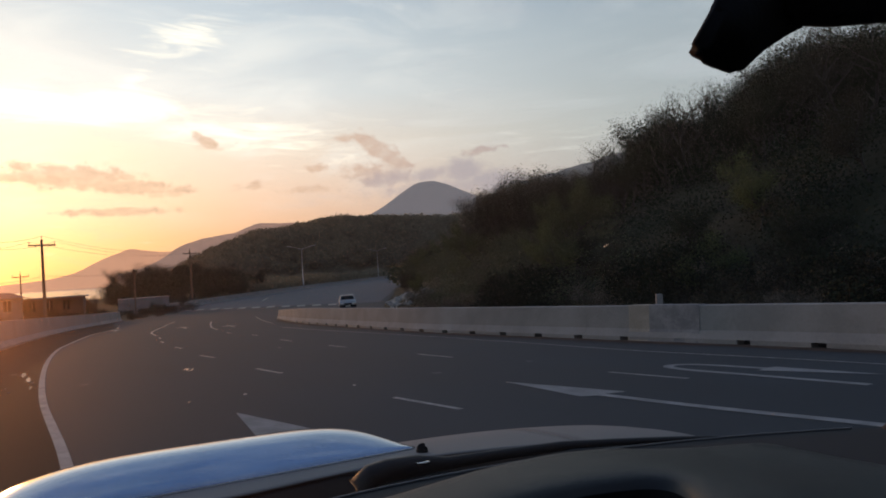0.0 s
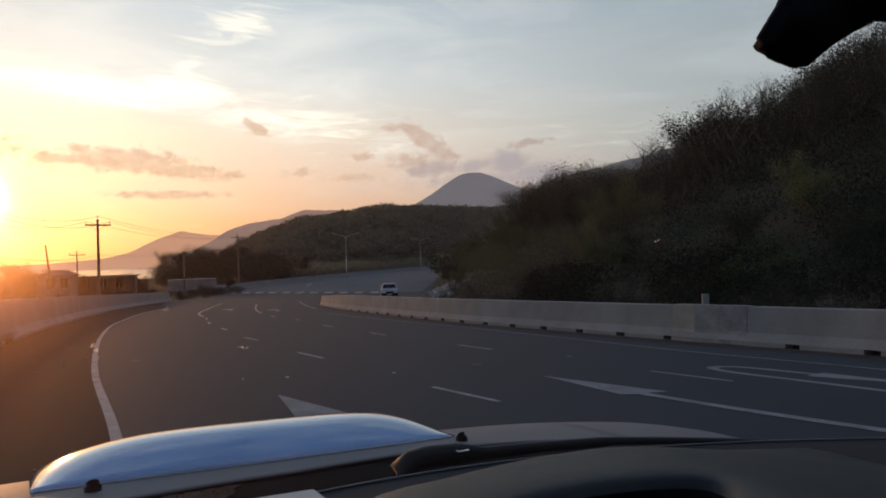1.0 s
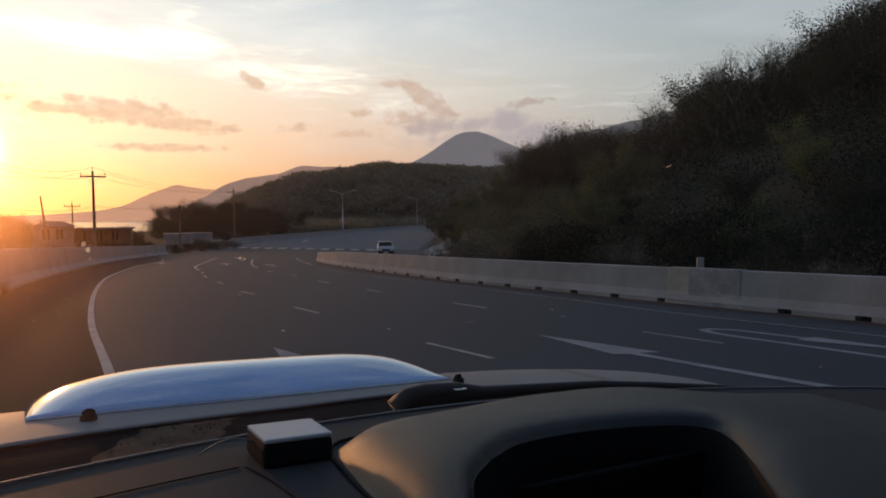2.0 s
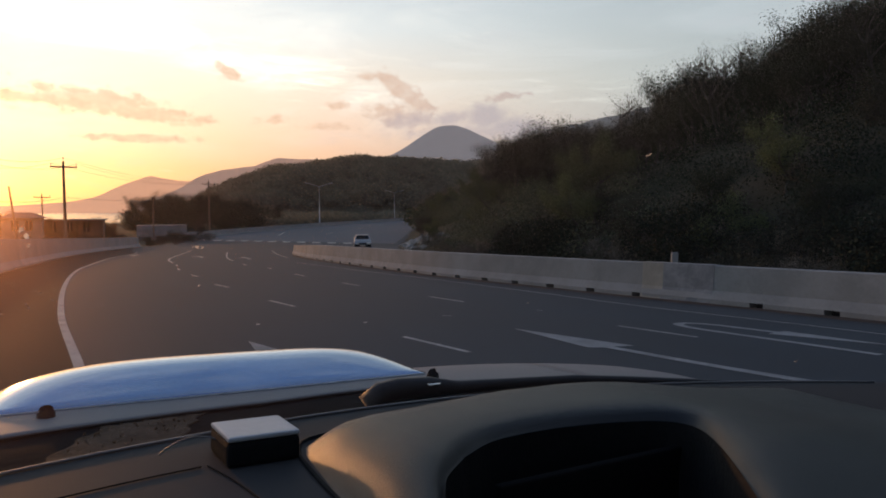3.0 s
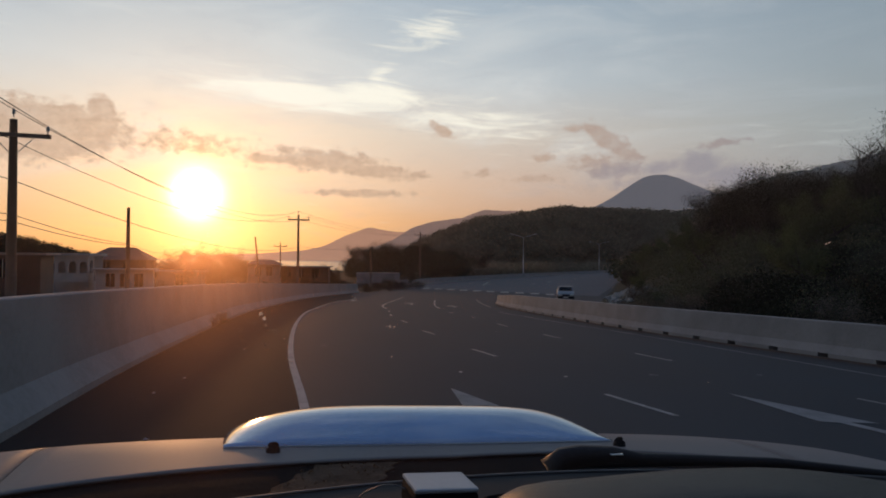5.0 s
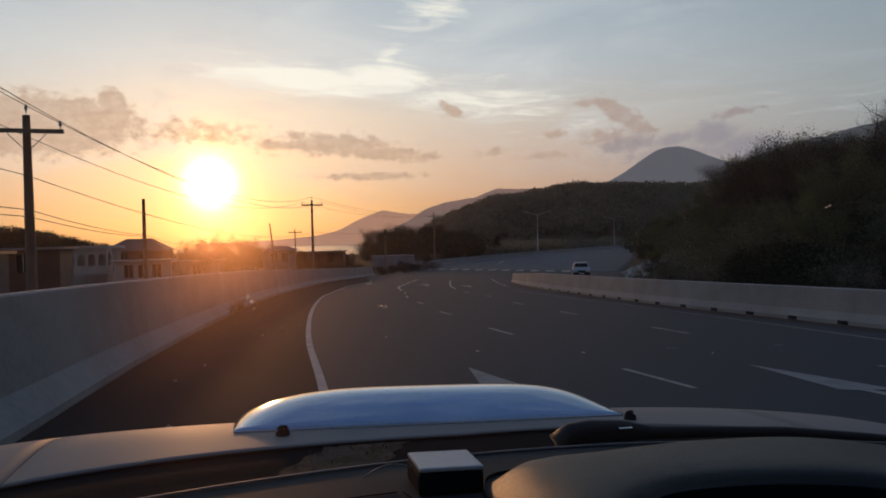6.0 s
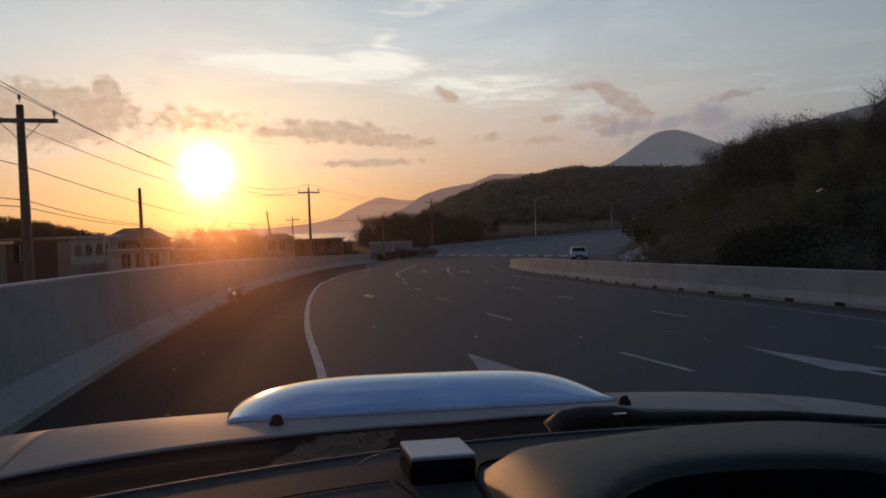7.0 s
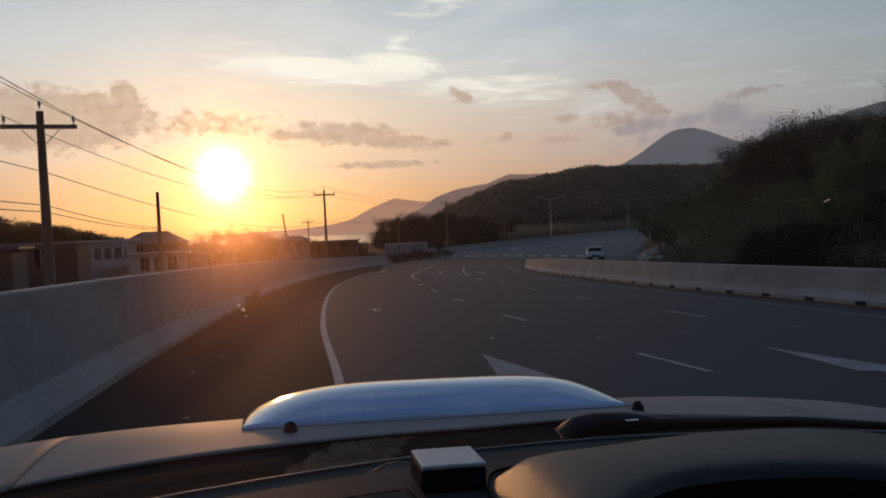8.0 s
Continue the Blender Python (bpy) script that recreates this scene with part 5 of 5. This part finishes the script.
def make_car():
    car = thing("car", CAR, "pale car with a broad bonnet scoop standing beside the hard shoulder", "car")
    us = [MID + 0.735 * k / 20 for k in range(-20, 21)]

    def bonnet(u, t):
        v = hood_back(u) + (1.45 - 0.12 * ((u - MID) / 0.8) ** 2 - hood_back(u)) * t
        return (u, v, hood_w(u, v))

    hood = part("bonnet", surface(us, [(k / 34) ** 1.3 for k in range(35)], bonnet, "bonnet", HOODPAINT, 0.003), None, car, "white painted bonnet with a dusty sheen")
    for s in (-1, 1):
        def wing(a, t, s=s):
            u = MID + s * (0.7375 + 0.5045 * a)
            v = hood_back(u) * 1.02 + (1.40 - 0.25 * a - hood_back(u)) * t
            return (u, v, hood_w(u, v))
        cols = [k / 12 for k in range(13)]
        part("wing", surface(cols if s > 0 else cols[::-1], [(k / 24) ** 1.3 for k in range(25)], wing, "wing", HOODPAINT, 0.003), None, car)

    # broad scoop on the bonnet
    def scoop(a, t):
        u = -0.09 + 0.405 * a
        edge = max(0.0, 1 - abs(a) ** (3.6 if a < 0 else 5.0))
        v = 0.005 + 0.30 * t + 0.012 * a * a
        rise = math.sin(min(1.0, t / 0.64) * math.pi / 2) ** 0.9
        if t > 0.64:
            rise = 1 - 0.25 * ((t - 0.64) / 0.36) ** 2
        return (u, v, hood_w(u, v) + 0.003 + 0.063 * edge ** 0.7 * rise)

    part("scoop", surface([k / 32 for k in range(-32, 33)], [k / 18 for k in range(19)], scoop, "scoop", SCOOPPAINT, 0.006), None, hood, "glossy silver blue bonnet scoop")
    rim = bmesh.new()
    tube(rim, [(u, 0.002 + 0.012 * ((u + 0.09) / 0.405) ** 2, hood_w(u, 0.0) + 0.001) for u in (-0.49 + 0.8 * k / 20 for k in range(21))], 0.0016, 6)
    part("scoop_seam", rim, DEVICE, hood)
    for u in (-0.407, 0.308):
        noz = bmesh.new()
        h = hood_w(u, -0.02)
        tube(noz, [(u, -0.024, h - 0.004), (u, -0.023, h + 0.007), (u, -0.02, h + 0.0105), (u, -0.016, h + 0.0118)], [0.0135, 0.0125, 0.0105, 0.005], 12)
        part("washer_nozzle", noz, BLACKPLASTIC, hood, "small black washer nozzle", True)

    # cowl below the glass
    def cowl(u, t):
        s = abs(u - MID) / 0.8
        v = hood_back(u) - 0.004 - (0.30 + 0.02 * s) * t
        return (u, v, hood_w(u, hood_back(u)) - 0.007 - 0.006 * min(1.0, max(0.0, t) * 8) + 0.026 * t + 0.004 * math.sin(t * 9))

    wide = [MID + 1.15 * k / 30 for k in range(-30, 31)]
    part("cowl", surface(wide, [k / 14 for k in range(-1, 15)], cowl, "cowl", COWL, 0.01), None, car, "black plastic cowl panel")
    def lip_strip(u, t):
        v = hood_back(u) + 0.010 - 0.004 * t
        return (u, v, hood_w(u, v) - 0.002 - 0.13 * t)

    part("cowl_seal", surface([MID + 1.235 * k / 40 for k in range(-40, 41)], [0, 0.3, 1.0], lip_strip, "cowl_seal", RUBBER, 0.004), None, car, "black rubber seal along the bonnet")
    # dead leaves and dust caught in the cowl
    rng = random.Random(6)
    def cowl_at(u, v):
        return cowl(u, (hood_back(u) - 0.004 - v) / (0.30 + 0.02 * abs(u - MID) / 0.8))

    def patch(a, b):
        """A slanting four-sided stretch of the cowl."""
        near = Vector((-0.440, -0.275)).lerp(Vector((-0.255, -0.235)), a)
        far = Vector((-0.335, -0.104)).lerp(Vector((-0.190, -0.094)), a)
        q = near.lerp(far, b)
        return q.x + 0.006 * math.sin(b * 17 + a * 3), q.y + 0.004 * math.sin(a * 31)

    for k in range(40):
        u, v = patch(rng.uniform(0.05, 0.95), rng.uniform(0.1, 0.95))
        q = cowl_at(u, v)
        leaf = bmesh.new()
        a, r = rng.uniform(0, 3.1), rng.uniform(0.002, 0.006)
        c, sn = math.cos(a) * r, math.sin(a) * r
        z = q[2] + 0.004
        ring = [(u + c, q[1] + sn, z + 0.004), (u - sn * 0.5, q[1] + c * 0.5, z), (u - c, q[1] - sn, z + 0.005), (u + sn * 0.5, q[1] - c * 0.5, z + 0.001)]
        leaf.faces.new([leaf.verts.new(p) for p in ring])
        bmesh.ops.solidify(leaf, geom=leaf.faces[:], thickness=0.001)
        part("dead_leaf", leaf, DEADLEAF, car, "dry brown leaf lying in the cowl")

    def dust(a, b):
        u, v = patch(a, b)
        q = cowl_at(u, v)
        return (q[0], q[1], q[2] + 0.0025)

    part("dust_patch", surface([k / 24 for k in range(25)], [k / 12 for k in range(13)], dust, "dust_patch", DUST, 0.002), None, car, "dry brown dust lying on the cowl")
    # wiper
    arm = bmesh.new()
    tube(arm, [(0.048, -0.225, 0.915), (0.052, -0.225, 0.937), (0.072, -0.226, 0.951), (0.105, -0.227, 0.956), (0.165, -0.230, 0.955), (0.225, -0.234, 0.950),
               (0.36, -0.245, 0.948), (0.487, -0.265, 0.946), (0.612, -0.295, 0.939), (0.745, -0.33, 0.930), (0.86, -0.375, 0.924), (0.955, -0.42, 0.920)],
         [0.018, 0.022, 0.021, 0.020, 0.019, 0.012, 0.010, 0.010, 0.009, 0.008, 0.006, 0.004], 10)
    w = part("wiper_arm", arm, WIPERPAINT, car, "black windscreen wiper arm", True)
    blade = bmesh.new()
    tube(blade, [(0.24, -0.268, 0.936), (0.50, -0.292, 0.934), (0.72, -0.36, 0.926), (0.92, -0.44, 0.914)], [0.005, 0.009, 0.008, 0.005], 6)
    part("wiper_blade", blade, RUBBER, w)
    part("wiper_clip", boxed(0.150, 0.176, -0.254, -0.247, 0.962, 0.966, 0.0015), CHROME, w)

    # windscreen
    def screen(u, t):
        return (MID + (u - MID) * (1 - 0.13 * t), dash_edge(u) + 0.012 - 0.94 * t, 0.942 + 0.675 * t)

    glass = part("windscreen", surface([MID + 1.15 * k / 16 for k in range(-16, 17)], [k / 12 for k in range(13)], screen, "windscreen", WINDSCREEN), None, car,
                 "dusty raked windscreen")
    glass.visible_shadow = False
    rng = random.Random(4)
    for u, w, wide, high in ((-0.469, 1.2125, 0.0016, 0.0022), (-0.466, 1.2085, 0.0018, 0.0018), (-0.4645, 1.2025, 0.0014, 0.0012), (-0.3535, 1.2032, 0.0030, 0.0007), (-0.3495, 1.2024, 0.0030, 0.0012),
                             (0.0535, 1.3030, 0.0016, 0.0009), (0.0555, 1.3042, 0.0014, 0.0010), (-0.338, 1.1697, 0.0010, 0.0008), (0.106, 1.1353, 0.0016, 0.0006), (0.794, 1.0044, 0.0030, 0.0012)):
        bm = bmesh.new()
        ring = []
        for k in range(12):
            a = 2 * math.pi * k / 12
            r = rng.uniform(0.75, 1.1)
            uu, ww = u + wide * r * math.cos(a), w + high * r * math.sin(a)
            ring.append(bm.verts.new((uu, dash_edge(uu) + 0.010 - 0.94 * (ww - 0.942) / 0.675, ww)))
        bm.faces.new(ring)
        part("splash", bm, SPLASH, glass, "dried pale splash on the glass")

    # dashboard: a sheet drawn out from the mouth of the instrument recess
    mouth = smooth_line([(-0.050, -0.640), (0.02, -0.606), (0.12, -0.600), (0.22, -0.618), (0.285, -0.650), (0.285, -0.70), (0.20, -0.80), (0.07, -0.92),
                         (-0.10, -0.93), (-0.155, -0.80), (-0.115, -0.70), (-0.050, -0.640)], 0.012)[:-1]
    centre = mouth.mean(0)

    def outer(p):
        """Where the way from the recess through p leaves the dashboard."""
        d = p - centre
        best = 1e9
        for k in range(400):
            t = k * 0.02
            q = centre + d * t
            s = abs(q[0] - MID) / 1.15
            if q[1] > dash_edge(q[0]) or q[1] < -1.02 or s > 1:
                best = t
                break
        return centre + d * best

    def dash_w(u, v):
        return 0.950 - 0.35 * max(0.0, -0.80 - v) ** 1.4

    foot = [(-0.20, -1.1), (-0.193, -0.72), (-0.180, -0.60), (-0.170, -0.515), (-0.161, -0.462), (-0.138, -0.423), (-0.09, -0.409), (-0.018, -0.400), (0.06, -0.386), (0.15, -0.372),
            (0.28, -0.374), (0.42, -0.398), (0.56, -0.445), (0.72, -0.515), (0.76, -0.56), (0.74, -0.70), (0.72, -1.1)]

    def near_line(q, a, b):
        (xa, ya), (xb, yb) = a, b
        t = max(0.0, min(1.0, ((q[0] - xa) * (xb - xa) + (q[1] - ya) * (yb - ya)) / ((xb - xa) ** 2 + (yb - ya) ** 2)))
        return math.hypot(q[0] - xa - t * (xb - xa), q[1] - ya - t * (yb - ya))

    def hood_foot(p, o):
        """Share of the way from the recess to the rim at which the hood meets the flat of the dashboard."""
        for k in range(1, 101):
            q = p + (o - p) * k / 100
            inside = False
            for (xa, ya), (xb, yb) in zip(foot, foot[1:] + foot[:1]):
                if (ya > q[1]) != (yb > q[1]) and q[0] < xa + (q[1] - ya) * (xb - xa) / (yb - ya):
                    inside = not inside
            if not inside:
                return k / 100
        return 1.0

    steps = [0, 0.01, 0.03, 0.07, 0.12, 0.2, 0.3, 0.4, 0.5, 0.6, 0.7, 0.78, 0.85, 0.91, 0.96, 1.0]
    verts, faces, cap = [], [], []
    n = len(mouth)
    for p in mouth:
        o = outer(p)
        reach = np.linalg.norm(o - p)
        end = hood_foot(p, o)
        for t in steps:
            t = t * end
            q = p + (o - p) * t
            d = reach * t
            back = min(near_line(q, a, b) for a, b in zip(foot, foot[1:]))
            back = 0.0 if t >= end else back
            lip = (0.046 - 0.022 * float(ease(q[0], 0.30, 0.60))) * (1 - max(0.0, 1 - back / 0.10) ** 1.9) - 0.008 * math.exp(-(d / 0.03) ** 2) - 0.012 * math.exp(-(d / 0.008) ** 2)
            verts.append((q[0], q[1], dash_w(q[0], q[1]) + lip))
        for t in (end + (1 - end) * 0.5, 1.0):
            q = p + (o - p) * t
            lip = 0.0
            verts.append((q[0], q[1], dash_w(q[0], q[1]) + lip))
    m = len(steps) + 2
    for i in range(n):
        for j in range(m - 1):
            a, b = i * m + j, ((i + 1) % n) * m + j
            (faces if j >= m - 3 else cap).append((a, a + 1, b + 1, b))

    def only(name, some, mat):
        used = sorted({k for f in some for k in f})
        at = {k: n for n, k in enumerate(used)}
        return mesh_of(name, [verts[k] for k in used], [tuple(at[k] for k in f) for f in some], mat, True)

    board = part("dashboard", only("dashboard", faces, DASH), None, car, "dark grey vinyl dashboard")
    part("instrument_hood", only("instrument_hood", cap, HOODVINYL), None, board, "raised instrument hood with a satin sheen")
    verts, faces = [], []
    for p in mouth:
        w0 = dash_w(p[0], p[1]) + 0.028
        q = centre + (p - centre) * 0.96
        verts += [(p[0], p[1], w0), (q[0], q[1], w0 - 0.05), (q[0], q[1], w0 - 0.16)]
    for i in range(n):
        for j in range(2):
            a, b = i * 3 + j, ((i + 1) % n) * 3 + j
            faces.append((a, b, b + 1, a + 1))
    faces.append(tuple(i * 3 + 2 for i in range(n)))
    part("instrument_recess", mesh_of("instrument_recess", verts, faces, BLACKPLASTIC, True), None, board, "black instrument recess")
    part("instrument_panel", boxed(-0.02, 0.29, -0.668, -0.656, 0.86, 0.949, 0.003), COWL, board, "black instrument panel deep in the recess", True)
    part("instrument_bezel", boxed(0.268, 0.284, -0.735, -0.715, 0.87, 0.944, 0.003), WIPERPAINT, board)
    seal = bmesh.new()
    line = []
    for k in range(61):
        u = MID - 1.1 + 2.2 * k / 60
        line.append((u, dash_edge(u) - 0.003, 0.952))
    tube(seal, line, 0.0020, 6)
    part("glass_seal", seal, DASH_LIGHT, board, "thin bright strip along the foot of the glass")
    for pts in ([(-0.70, -0.58), (-0.55, -0.513), (-0.425, -0.483), (-0.34, -0.465), (-0.282, -0.456)], [(-0.275, -0.456), (-0.263, -0.517), (-0.255, -0.60), (-0.25, -0.72)],
                [(-0.200, -0.76), (-0.188, -0.60), (-0.178, -0.515), (-0.168, -0.460), (-0.144, -0.417), (-0.094, -0.402), (-0.018, -0.393), (0.06, -0.379)]):
        joint = bmesh.new()
        tube(joint, [(u, v, dash_w(u, v) + 0.0014) for u, v in smooth_line(pts, 0.02)], 0.003 if pts[0][0] == -0.200 else 0.0009, 5)
        part("panel_joint", joint, BLACKPLASTIC, board)
    part("dash_front", boxed(MID - 1.1, MID + 1.1, -1.08, -1.02, 0.35, 0.86, 0.02), DASH, car)
    # rear view mirror on its bracket, hanging into the view
    def slab(points, v, deep, bevel):
        bm = bmesh.new()
        face = bm.faces.new([bm.verts.new((u, v, w)) for u, w in points])
        more = bmesh.ops.extrude_face_region(bm, geom=[face])
        bmesh.ops.translate(bm, vec=(0, deep, 0), verts=[q for q in more["geom"] if isinstance(q, bmesh.types.BMVert)])
        bmesh.ops.recalc_face_normals(bm, faces=bm.faces)
        bmesh.ops.bevel(bm, geom=bm.edges[:], offset=bevel, segments=2, affect="EDGES")
        return bm
    mirror = part("mirror", slab([(-0.045, 1.432), (-0.016, 1.438), (0.022, 1.445), (0.117, 1.468), (0.30, 1.515), (0.30, 1.60), (0.20, 1.58), (-0.045, 1.53)], -1.06, 0.02, 0.006), BLACKPLASTIC, car, "black rear view mirror", True)
    part("mirror_bracket", slab([(-0.146, 1.399), (-0.137, 1.393), (-0.117, 1.391), (-0.099, 1.391), (-0.086, 1.399), (-0.074, 1.408), (-0.037, 1.428), (-0.010, 1.440), (-0.010, 1.53), (-0.076, 1.50), (-0.119, 1.431)], -1.05, 0.014, 0.005), BLACKPLASTIC, mirror, "", True)

    # roof, pillars and shell that close the cabin
    def roof(u, t):
        s = abs(u - MID) / 1.0
        return (u, -1.28 - 2.9 * t, 1.63 + 0.10 * math.sin(math.pi * min(1, t * 1.1)) - 0.06 * s ** 3 - 0.10 * t)

    part("roof", surface([MID + 1.0 * k / 12 for k in range(-12, 13)], [k / 12 for k in range(13)], roof, "roof", HOODPAINT, 0.05), None, car)
    low = ROAD_W
    for s in (-1, 1):
        part("windscreen_pillar", tube(bmesh.new(), [(MID + s * 1.19, -0.58, 0.86), (MID + s * 1.12, -0.95, 1.20), (MID + s * 1.02, -1.36, 1.58)], 0.05, 8), DASH, car)
        part("door_pillar", tube(bmesh.new(), [(MID + s * 1.22, -2.5, 0.8), (MID + s * 1.0, -2.6, 1.62)], 0.06, 8), DASH, car)
        part("rear_pillar", tube(bmesh.new(), [(MID + s * 1.2, -4.4, 0.85), (MID + s * 0.98, -4.1, 1.52)], 0.09, 8), HOODPAINT, car)

        def flank(t, h, s=s):
            v = 1.3 - 6.3 * t
            bulge = 0.05 * math.sin(math.pi * min(1, max(0, h)))
            nose = 0.20 * max(0.0, 1 - t * 6) ** 2
            top = hood_w(MID + 1.235, min(v, 1.2)) if v > -0.35 else 0.86
            return (MID + s * (1.245 + bulge - nose), v, low + 0.28 + (top - low - 0.285) * h)

        verts, faces = [], []
        for t in (k / 50 for k in range(51)):
            for h in (k / 8 for k in range(9)):
                verts.append(flank(t, h))
        for i in range(50):
            for j in range(8):
                v = 1.3 - 6.3 * (i + 0.5) / 50
                if j < 4 and (abs(v - 0.45) < 0.6 or abs(v + 3.6) < 0.6):
                    continue
                faces.append((i * 9 + j, (i + 1) * 9 + j, (i + 1) * 9 + j + 1, i * 9 + j + 1))
        part("side_panel", mesh_of("side_panel", verts, faces, HOODPAINT, True), None, car)
        for v in (0.45, -3.6):
            wheel = bmesh.new()
            c = Vector((MID + s * 1.1, v, low + 0.5))
            prof = [(-0.16, 0.31), (-0.16, 0.45), (-0.11, 0.50), (0.11, 0.50), (0.16, 0.45), (0.16, 0.31)]
            rings = []
            for k in range(28):
                a = 2 * math.pi * k / 28
                rings.append([wheel.verts.new(c + Vector((x, r * math.cos(a), r * math.sin(a)))) for x, r in prof])
            for k in range(28):
                for j in range(6):
                    wheel.faces.new((rings[k][j], rings[(k + 1) % 28][j], rings[(k + 1) % 28][(j + 1) % 6], rings[k][(j + 1) % 6]))
            w = part("wheel", wheel, RUBBER, car, "black tyre")
            part("rim", tube(bmesh.new(), [c - Vector((0.11, 0, 0)), c + Vector((0.11, 0, 0))], 0.315, 20), STEEL, w)
    part("nose", boxed(MID - 1.1, MID + 1.1, 1.28, 1.46, low + 0.3, 0.46, 0.07), HOODPAINT, car)
    part("tail", boxed(MID - 1.2, MID + 1.2, -5.1, -4.95, low + 0.3, 0.86, 0.07), HOODPAINT, car)
    part("cabin_floor", boxed(MID - 1.2, MID + 1.2, -4.9, -0.9, low + 0.25, low + 0.33), DASH, car)


make_car()


def make_device():
    """The small unit on the dashboard with its lead."""
    unit = thing("dash_unit", CAR @ pose(-0.2155, -0.438, 0.964, 0, 0, -1), "small grey plastic unit with a black base lying on the dashboard", "electronic device")
    part("case", boxed(-0.043, 0.043, -0.040, 0.040, -0.0135, 0.0150, 0.006), BLACKPLASTIC, unit)
    part("lid", boxed(-0.0425, 0.0425, -0.0395, 0.0395, 0.0152, 0.0212, 0.0035), DEVICE, unit, "grey lid")
    part("lead", tube(bmesh.new(), [(-0.040 - 0.062 * t, 0.012 + 0.020 * t, 0.006 + 0.030 * t - 0.044 * t * t) for t in (k / 12 for k in range(13))], 0.0011, 6), DASH_LIGHT, unit, "thin grey lead")


make_device()

# ---------------------------------------------------------------- the saloon on the other carriageway


def make_saloon():
    x, y = -10.75, 70.5
    top = thing("car", pose(x, y, float(road_z(x, y)), 0, 0, 190), "silver saloon car driving on the far carriageway", "car")
    outline = [(-2.15, 0.45), (-2.12, 0.78), (-1.9, 0.90), (-1.35, 0.95), (-0.85, 1.36), (-0.3, 1.43), (0.35, 1.40), (1.0, 0.98), (1.75, 0.84), (2.1, 0.70), (2.15, 0.42), (2.1, 0.22), (-2.1, 0.22)]
    bm = bmesh.new()
    loops = []
    for xx, squeeze in ((-0.84, 0), (-0.78, 0.03), (0.78, 0.03), (0.84, 0)):
        row = []
        for v, w in outline:
            inner = 0.80 if w > 1.0 else 1.0
            row.append(bm.verts.new((xx * inner, v, w + (squeeze if w > 0.8 else 0))))
        loops.append(row)
    n = len(outline)
    for a, b in zip(loops, loops[1:]):
        for k in range(n):
            bm.faces.new((a[k], a[(k + 1) % n], b[(k + 1) % n], b[k]))
    bm.faces.new(loops[0][::-1])
    bm.faces.new(loops[-1])
    part("body", bm, SILVERCAR, top)
    def pane(pts):
        b = bmesh.new()
        b.faces.new([b.verts.new(q) for q in pts])
        bmesh.ops.solidify(b, geom=b.faces[:], thickness=0.012)
        return b
    part("windscreen", pane([(-0.58, 0.44, 1.385), (0.58, 0.44, 1.385), (0.66, 0.98, 1.035), (-0.66, 0.98, 1.035)]), CARGLASS, top)
    for s in (-1, 1):
        part("side_window", boxed(s * 0.69 - 0.02, s * 0.69 + 0.02, -0.75, 0.42, 1.02, 1.34, 0.01), CARGLASS, top)
        part("headlight", boxed(s * 0.6 - 0.18, s * 0.6 + 0.18, 2.02, 2.14, 0.58, 0.72, 0.02), LAMPGLASS, top)
        part("tail_light", boxed(s * 0.62 - 0.16, s * 0.62 + 0.16, -2.16, -2.08, 0.62, 0.76, 0.02), REDGLASS, top)
        for v in (-1.3, 1.3):
            w = part("wheel", tube(bmesh.new(), [(s * 0.66, v, 0.3), (s * 0.85, v, 0.3)], 0.3, 20), RUBBER, top)
            part("rim", tube(bmesh.new(), [(s * 0.84, v, 0.3), (s * 0.862, v, 0.3)], 0.18, 14), STEEL, w)
    part("bumper", boxed(-0.82, 0.82, 2.05, 2.2, 0.30, 0.52, 0.04), BLACKPLASTIC, top)
    part("grille", boxed(-0.36, 0.36, 2.08, 2.15, 0.56, 0.70, 0.01), BLACKPLASTIC, top)
    part("number_plate", boxed(-0.24, 0.24, 2.2, 2.215, 0.36, 0.47), LAMPGLASS, top)


make_saloon()


def make_marker_post():
    x, y = 5.6, 18.5
    top = thing("marker_post", pose(x, y, float(road_z(x, y))), "pale weathered marker post standing behind the median barrier", "post")
    part("post", boxed(-0.09, 0.09, -0.05, 0.05, -0.2, 1.12, 0.02), CONCRETE, top)


make_marker_post()


# ---------------------------------------------------------------- stones and pale scrub at the foot of the slope


def make_rocks():
    rng = random.Random(12)
    shapes = []
    for k in range(4):
        bm = bmesh.new()
        bmesh.ops.create_icosphere(bm, subdivisions=2, radius=0.5)
        for v in bm.verts:
            v.co *= 0.75 + 0.5 * noise.noise(v.co * 2.2 + Vector((k * 9, 0, 0)))
            v.co.z *= 0.7
        me = bpy.data.meshes.new("rock")
        bm.to_mesh(me)
        bm.free()
        me.materials.append(ROCK)
        shapes.append(me)
    spots = []
    for k in range(44):
        t = rng.random()
        spots.append((-7.2 + 4.2 * t + rng.uniform(-0.6, 1.6), 77 - 19 * t + rng.uniform(-1, 1), rng.uniform(0.35, 1.3)))
    for k in range(22):
        i = rng.randrange(30, 62)
        p, nrm = RIGHT_EDGE[i], normals_of(RIGHT_EDGE)[i]
        q = p + nrm * rng.uniform(0.4, 2.6)
        spots.append((q[0], q[1], rng.uniform(0.15, 0.4)))
    for x, y, size in spots:
        ob = new("rock", shapes[rng.randrange(4)])
        ob.matrix_world = pose(x, y, max(float(land_z([x], [y])[0]), float(road_z(x, y))) + 0.05 * size, 0, 0, rng.uniform(0, 360)) @ Matrix.Scale(size, 4)
        tagged(ob, "pale broken rock at the foot of the slope", "rock", "rocks beside the road")


make_rocks()
